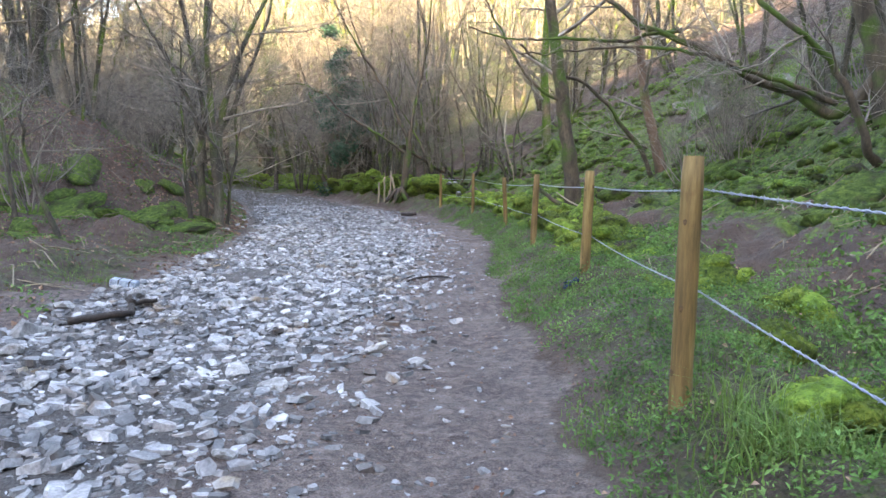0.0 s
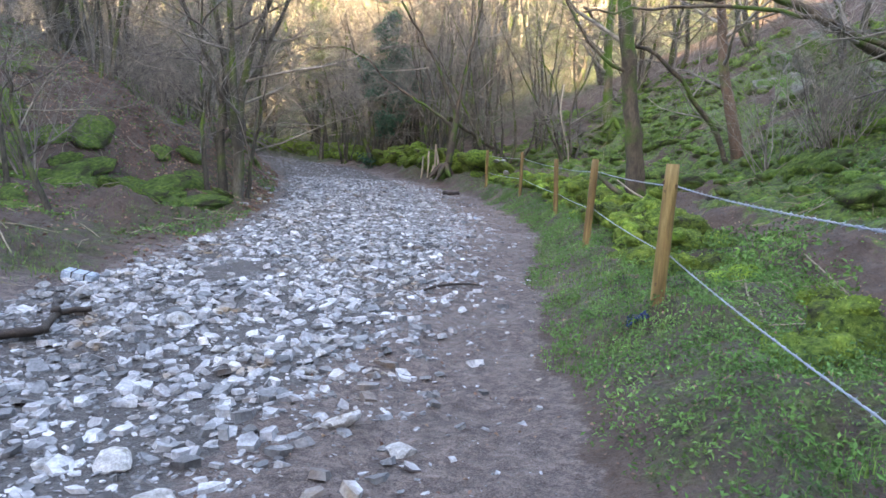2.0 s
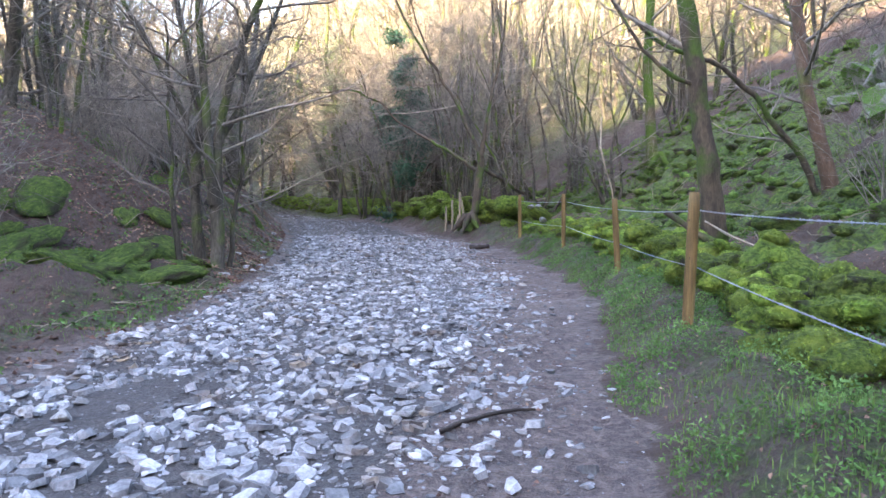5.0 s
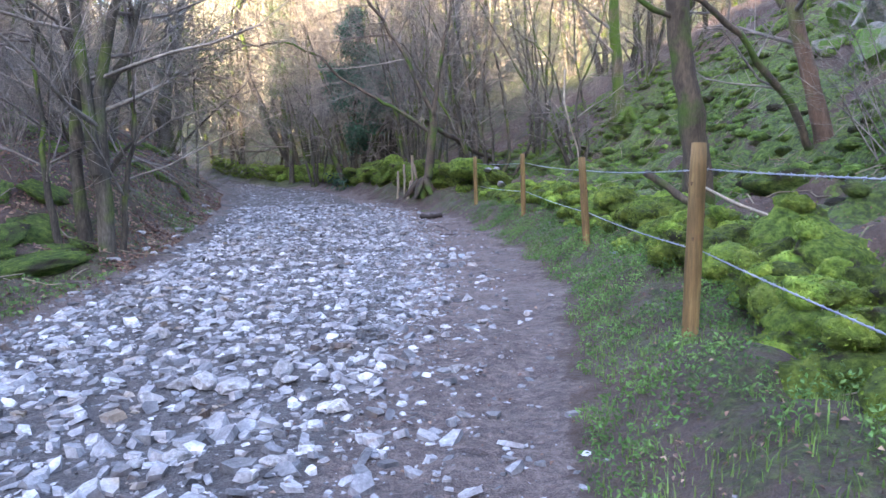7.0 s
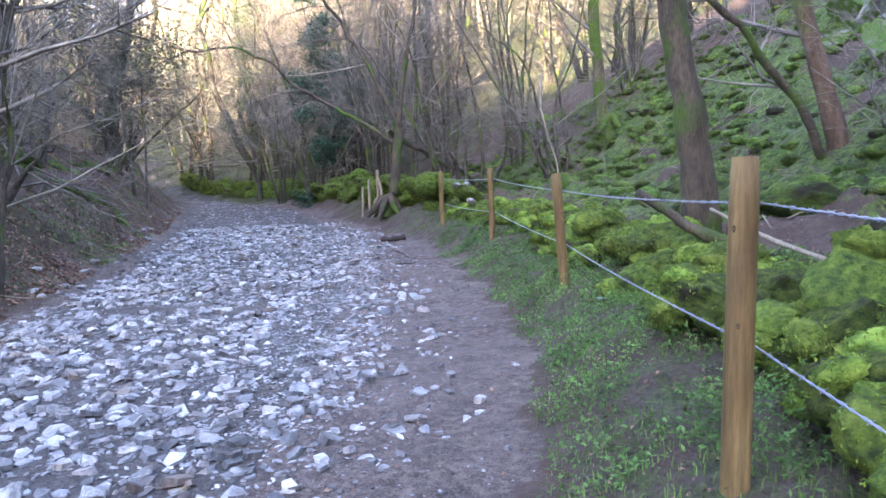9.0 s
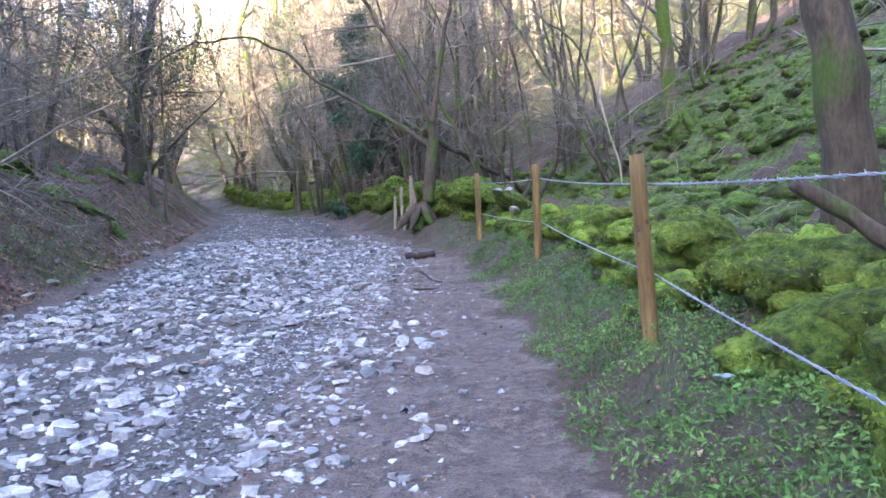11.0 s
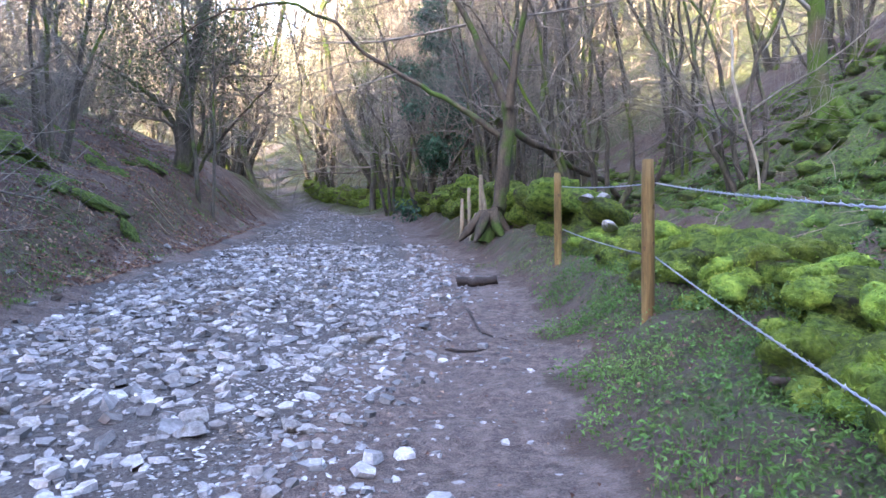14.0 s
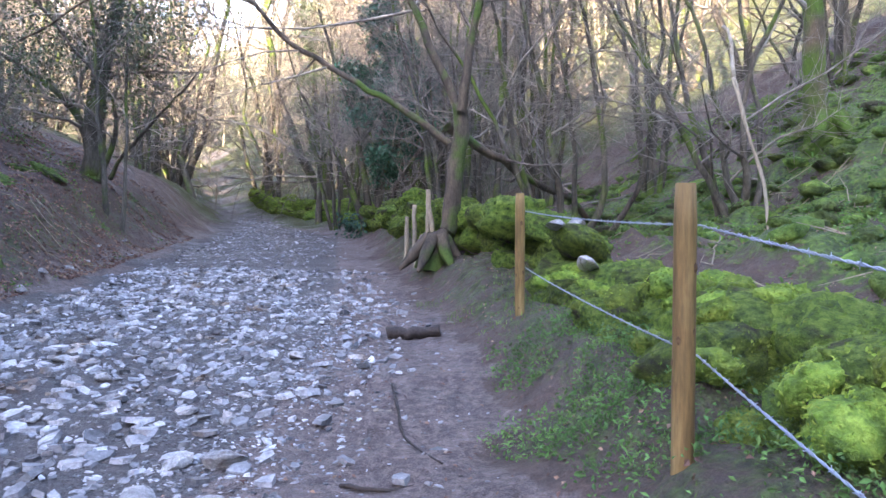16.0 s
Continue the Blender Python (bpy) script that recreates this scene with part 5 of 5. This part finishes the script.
def build_plants():
    # low leafy plants on the verge, in patches
    x, y, g = scatter(21000, 0.8, 21, verge_x(-0.25, 2.3), 101)
    keep = (x - np.interp(y, EDGE_Y, EDGE_X) + 0.4 * fbm(x * 1.4, y * 1.4) > 0.04) & (fbm(x * 1.6, y * 1.6) + 0.45 * vnoise(x * 4.5, y * 4.5) > -0.12 - 0.1 * (y < 9) - 0.3 * (y > 13))
    x, y = x[keep], y[keep]
    n = 7
    px = np.repeat(x, n) + g.normal(0, 0.035, len(x) * n)
    py = np.repeat(y, n) + g.normal(0, 0.035, len(x) * n)
    h = np.repeat(0.015 + 0.12 * g.random(len(x)) ** 1.5, n) * (0.4 + 0.8 * g.random(len(px)))
    v, f = leaf_cloud(on_land(px, py) + np.stack([0 * h, 0 * h, h], 1), g.normal(0, 0.8, (len(px), 3)) + [0, 0, 0.8], 0.014 + 0.026 * g.random(len(px)) ** 1.3, g, 0.45)
    tagged(mesh_object("verge_plants", v, f, M_LEAF_GREEN), "low green leafy plants along the fence", "plants", kind="stuff")
    # grass on the verge and on the strip across the track
    x, y, g = scatter(27000, 0.4, 24, verge_x(-0.25, 1.9), 102)
    keep = x - np.interp(y, EDGE_Y, EDGE_X) + 0.4 * fbm(x * 1.4, y * 1.4) > 0.03
    x, y = x[keep], y[keep]
    x2, y2, g2 = scatter(26000, 3.5, 30, lambda yy, gg: np.interp(yy, LEFT_Y, LEFT_X) - 0.1 - 3.2 * gg.random(len(yy)), 103)
    x, y = np.concatenate([x, x2]), np.concatenate([y, y2])
    tall = fbm(x * 1.1 + 4, y * 1.1)
    keep = tall > -0.02
    x, y, tall = x[keep], y[keep], tall[keep]
    v, f = blades(on_land(x, y), (0.03 + 0.09 * np.clip(tall, 0, 0.6)) * (0.6 + 0.7 * g.random(len(x))), g, 0.003)
    tagged(mesh_object("grass", v, f, M_GRASS), "short rough green grass in patches", "grass", kind="stuff")
    # scattered small plants on the far bank
    px, py, g5 = scatter(30000, 6, 33, lambda yy, gg: np.interp(yy, LEFT_Y, LEFT_X) - 0.1 - 5.5 * gg.random(len(yy)), 110)
    keep = fbm(px * 0.8 + 11, py * 0.8) + 0.4 * vnoise(px * 4, py * 4) > 0.12
    px, py = px[keep], py[keep]
    v, f = leaf_cloud(on_land(px, py) + np.stack([0 * px, 0 * px, 0.01 + 0.06 * g5.random(len(px))], 1), g5.normal(0, 0.6, (len(px), 3)) + [0, 0, 1], 0.03 + 0.04 * g5.random(len(px)), g5, 0.6)
    tagged(mesh_object("bank_plants", v, f, M_LEAF_GREEN), "small green plants among the dead leaves", "plants", kind="stuff")
    # a long tussock by the first post
    gx, gy = 1.25 + 0.16 * g.normal(0, 1, 900), 2.75 + 0.2 * g.normal(0, 1, 900)
    v, f = blades(on_land(gx, gy), 0.06 + 0.14 * g.random(900), g, 0.004, 1.1)
    tagged(mesh_object("grass_tussock", v, f, M_GRASS), "long arching grass tussock beside the post", "grass", kind="stuff")
    # ferns, ivy and moss carpet on the right-hand slope
    x, y, g = scatter(85000, 0, 34, lambda yy, gg: np.interp(yy, EDGE_Y, EDGE_X) + 1.7 + 11 * gg.random(len(yy)) ** 1.5, 104)
    clump = fbm(x * 0.9 + 3, y * 0.9) + 0.5 * vnoise(x * 3.1, y * 3.1)
    keep = clump > -0.04
    x, y, clump = x[keep], y[keep], clump[keep]
    v, f = leaf_cloud(on_land(x, y) + np.stack([0 * x, 0 * x, (0.02 + 0.3 * np.clip(clump, 0, 0.6)) * g.random(len(x)) ** 0.6], 1), slope_normals(x, y) + g.normal(0, 0.7, (len(x), 3)), 0.03 + 0.045 * g.random(len(x)), g, 0.5)
    tagged(mesh_object("slope_plants", v, f, M_LEAF_HILL), "green carpet of ivy and ferns on the slope", "plants", kind="stuff")
    # dead leaves
    x, y, g = scatter(42000, 2, 34, lambda yy, gg: np.interp(yy, LEFT_Y, LEFT_X) - 0.05 - 9 * gg.random(len(yy)) ** 1.6, 105)
    keep = (fbm(x * 0.5, y * 0.5 + 7) > -0.15) & ((np.interp(y, LEFT_Y, LEFT_X) - x > 2.6) | (y > 15) | (g.random(len(x)) < 0.15))
    x3, y3, g3 = scatter(16000, 1, 34, verge_x(0.1, 6.5), 106)
    x4, y4, g4 = scatter(650, 1, 24, lambda yy, gg: np.interp(yy, EDGE_Y, EDGE_X) - 1.6 * gg.random(len(yy)), 107)
    x5, y5, g5 = scatter(13000, 15, 36, lambda yy, gg: np.interp(yy, LEFT_Y, LEFT_X) - 0.2 - 5 * gg.random(len(yy)), 109)
    x, y = np.concatenate([x[keep], x3, x4, x5]), np.concatenate([y[keep], y3, y4, y5])
    v, f = leaf_cloud(on_land(x, y) + [0, 0, 0.012], slope_normals(x, y) + g.normal(0, 0.45, (len(x), 3)), np.where(x > np.interp(y, LEFT_Y, LEFT_X), 0.016 + 0.02 * g.random(len(x)), 0.03 + 0.045 * g.random(len(x))), g, 0.7, 0.5)
    tagged(mesh_object("dead_leaves", v, f, M_DEAD), "wet brown fallen leaves", "leaves", kind="stuff")
    # twigs lying about
    tb = Tubes()
    g = np.random.default_rng(108)
    for k in range(900):
        y = g.uniform(1, 28)
        if k % 2:
            x = np.interp(y, LEFT_Y, LEFT_X) - g.uniform(0.5, 8)
        else:
            x = np.interp(y, EDGE_Y, EDGE_X) + g.uniform(1.3, 8)
        a, ln = g.random() * 6.28, 0.2 + 0.8 * g.random() ** 2
        x1, y1 = x + ln * math.cos(a), y + ln * math.sin(a)
        xm, ym = (x + x1) / 2 + g.normal(0, 0.05), (y + y1) / 2 + g.normal(0, 0.05)
        tb.add([(x, y, lz(x, y) + 0.02), (xm, ym, lz(xm, ym) + 0.05), (x1, y1, lz(x1, y1) + 0.02 + 0.1 * g.random())], [0.009, 0.008, 0.003], 4)
    tagged(tb.make("fallen_twigs", M_PALE), "fallen twigs strewn over the banks", "twigs", kind="stuff")


build_plants()


# ---- stones of the track ----
def stone_field(n, y0, y1, lo, hi, power, size_lo, size_hi, seed, thin=None):
    """Places and sizes of stones between the left edge of the track and the mud."""
    g = np.random.default_rng(seed)
    y = y0 + (y1 - y0) * g.random(n) ** power
    a, b = np.interp(y, LEFT_Y, LEFT_X) + lo, np.interp(y, MUD_Y, MUD_X) + hi
    x = a + (b + g.normal(0, 0.4, n) - a) * g.random(n)
    s = size_lo + (size_hi - size_lo) * g.random(n) ** 2.5
    if thin:
        keep = fbm(x * 0.8 + 2, y * 0.45) > thin
        x, y, s = x[keep], y[keep], s[keep]
    return x, y, s, g


OCTA_V = np.array([(1, 0, 0), (-1, 0, 0), (0, 1, 0), (0, -1, 0), (0, 0, 1), (0, 0, -1)], float)
OCTA_F = np.array([(0, 2, 4), (2, 1, 4), (1, 3, 4), (3, 0, 4), (2, 0, 5), (1, 2, 5), (3, 1, 5), (0, 3, 5)])


def loose_stones(name, x, y, s, g, label, coarse=False, lift=0.06):
    """Many small angular stones in one mesh: broken slabs with split faces, or chips."""
    n = len(x)
    if coarse:
        k = len(OCTA_V)
        V = OCTA_V[None] * (1 + g.normal(0, 0.2, (n, k, 3)))
        one = OCTA_F.tolist()
    else:
        m = 5
        k = 2 * m
        w = 2 * math.pi * (np.arange(m)[None] + 0.55 * (g.random((n, m)) - 0.5)) / m
        rim = 0.75 + 0.45 * g.random((n, m))
        low = np.stack([rim * np.cos(w), rim * np.sin(w), -0.9 + 0 * w], -1)
        shift = g.normal(0, 0.12, (n, 1, 2))
        rim2 = rim * (0.76 + 0.28 * g.random((n, m)))
        wedge = g.normal(0, 0.35, (n, 1, 2))
        up = np.stack([rim2 * np.cos(w), rim2 * np.sin(w), 0.9 + g.normal(0, 0.12, (n, m))], -1)
        up[..., 2] += (up[..., :2] * wedge).sum(-1)
        up[..., :2] += shift
        V = np.concatenate([low, up], 1)
        one = [(m, m + 1, m + 2, m + 3, m + 4)] + [(i, (i + 1) % m, m + (i + 1) % m, m + i) for i in range(m)]
    shape = np.array([1.0, 0.74, 0.3]) * (0.7 + 0.6 * g.random((n, 1, 3)))
    V = V * shape * s[:, None, None]
    for t, (i, j) in ((g.normal(0, 0.24, n), (0, 2)), (g.normal(0, 0.2, n), (1, 2)), (g.random(n) * 6.28, (0, 1))):
        c, d = np.cos(t)[:, None], np.sin(t)[:, None]
        p, q = V[..., i] * c - V[..., j] * d, V[..., i] * d + V[..., j] * c
        V[..., i], V[..., j] = p, q
    V = V + (on_land(x, y) + np.stack([0 * x, 0 * x, s * (lift - 0.1 + 0.3 * g.random(n))], 1))[:, None, :]
    F = [tuple(q + i * k for q in f) for i in range(n) for f in one]
    ob = mesh_object(name, V.reshape(-1, 3).tolist(), F, M_STONE, ground)
    return tagged(ob, label, kind="stuff")


def thinned(x, y, s, g, share=0.3):
    """Leaves few large stones in the wheel rut of crushed gravel, and on the open mud by the bank."""
    rut = np.abs(x - np.interp(y, MUD_Y, MUD_X) + 0.35) < 0.3 * smooth((y - 11) / 4)
    keep = (~rut | (g.random(len(x)) < share))
    keep &= x - np.interp(y, LEFT_Y, LEFT_X) > np.interp(y, [0, 8, 15, 40], [-0.1, 0.0, 0.45, 0.7]) - 0.5 * g.random(len(x)) ** 3
    return x[keep], y[keep], s[keep]


x, y, s, g = stone_field(22500, 1.0, 27, -0.1, 0.2, 0.95, 0.014, 0.074, 121, -0.62)
x, y, s = thinned(x, y, s, g)
loose_stones("loose_stones", x, y, s, g, "loose grey limestone rubble")
x, y, s, g = stone_field(2400, 26, 50, 0.3, -0.2, 1.0, 0.03, 0.075, 122)
loose_stones("loose_stones", x, y, s, g, "loose grey limestone rubble", True)
x, y, s, g = stone_field(12000, 1.0, 24, -0.1, 0.5, 1.2, 0.008, 0.024, 123)
loose_stones("stone_chips", x, y, s, g, "grey stone chips", True)
g = np.random.default_rng(124)
y = 1.2 + 23 * g.random(2600)
x = np.interp(y, EDGE_Y, EDGE_X) - 0.05 - 2.1 * g.random(2600) ** 0.8
loose_stones("stone_chips", x, y, 0.006 + 0.036 * g.random(2600) ** 3, g, "scattered stone chips in the mud", lift=-0.15)
y = 11.5 + 13 * g.random(6500)
x = np.interp(y, MUD_Y, MUD_X) - 0.28 + 0.3 * g.normal(0, 1, 6500)
loose_stones("stone_chips", x, y, 0.008 + 0.02 * g.random(6500) ** 2, g, "crushed grey gravel in the wheel rut", True)

BLOCKS = [rock_mesh("stone", np.random.default_rng(130 + k), M_STONE_BIG, 2, 0.5, 7, 0.06) for k in range(9)]
x, y, s, g = stone_field(265, 2.0, 24, -0.15, 0.1, 0.9, 0.07, 0.12, 131)
big = [(a, b, c) for a, b, c in zip(x, y, s)]
big += [(-3.54, 7.25, 0.16), (-3.35, 7.3, 0.13), (-3.55, 5.4, 0.22), (-3.15, 5.35, 0.13), (-2.1, 18.8, 0.16), (-2.3, 18.75, 0.1), (-1.22, 6.6, 0.1), (-1.95, 10.5, 0.15), (-1.7, 10.45, 0.14), (-1.5, 10.7, 0.13), (-2.1, 10.2, 0.14), (-0.45, 10.85, 0.09), (-0.72, 5.1, 0.13), (-0.35, 4.9, 0.1), (-0.95, 15.9, 0.1), (-0.75, 15.85, 0.09), (-2.3, 6.6, 0.14), (-2.55, 6.35, 0.13), (-3.9, 6.5, 0.17)]
big += [(float(np.interp(v, LEFT_Y, LEFT_X)) - 0.1 - 0.5 * float(g.random()), float(v), 0.08 + 0.07 * float(g.random())) for v in np.linspace(15.5, 29, 16)]
for i, (a, b, c) in enumerate(big):
    ob = new("stone", BLOCKS[i % 9])
    ob.parent = ground
    ob.matrix_basis = pose(a, b, lz(a, b) + c * 0.18, g.normal(0, 9), g.normal(0, 9), g.random() * 360) @ Matrix.Diagonal((c, c * (0.6 + 0.35 * g.random()), c * (0.7 + 0.4 * g.random()), 1))
pb = new("pale_stone", rock_mesh("pale_stone", np.random.default_rng(150), M_PALEBLUE, 2, 0.7))
pb.matrix_basis = pose(-0.85, 16.0, lz(-0.85, 16.0) + 0.03, 0, 8, 30) @ Matrix.Scale(0.06, 4)
tagged(pb, "pale bluish stone on the trodden mud", "stone")
fs = new("flat_stone", rock_mesh("flat_stone", np.random.default_rng(152), M_PALEBLUE, 2, 0.35))
fs.matrix_basis = pose(0.89, 13.88, lz(0.89, 13.88) + 0.03, 3, 4, 70) @ Matrix.Scale(0.06, 4)
tagged(fs, "flat blue-grey stone lying in the grass", "stone")


# ---- a striped pale block at the edge of the track ----
def striped_block(x, y, turn):
    """A weathered pale block with rounded edges and two dark bands round it."""
    def box(name, size, material, parent, shift=0.0):
        bm = bmesh.new()
        bmesh.ops.create_cube(bm, size=1)
        bmesh.ops.scale(bm, vec=size, verts=bm.verts)
        bmesh.ops.bevel(bm, geom=bm.edges[:], offset=0.012, segments=2, affect="EDGES")
        bmesh.ops.translate(bm, vec=(shift, 0, size[2] / 2), verts=bm.verts)
        me = bpy.data.meshes.new(name)
        bm.to_mesh(me)
        bm.free()
        me.materials.append(material)
        ob = new(name, me)
        ob.parent = parent
        return ob

    root = new("litter_block")
    root.matrix_basis = pose(x, y, lz(x, y) - 0.01, 4, 10, turn)
    box("block", (0.3, 0.16, 0.1), M_PALEBLUE, root)
    for shift in (-0.05, 0.07):
        tagged(box("band", (0.035, 0.166, 0.104), M_LOG, root, shift), "dark band")
    return tagged(root, "pale blue-white block with dark bands beside the stones", "litter")


striped_block(-4.05, 8.0, 10)
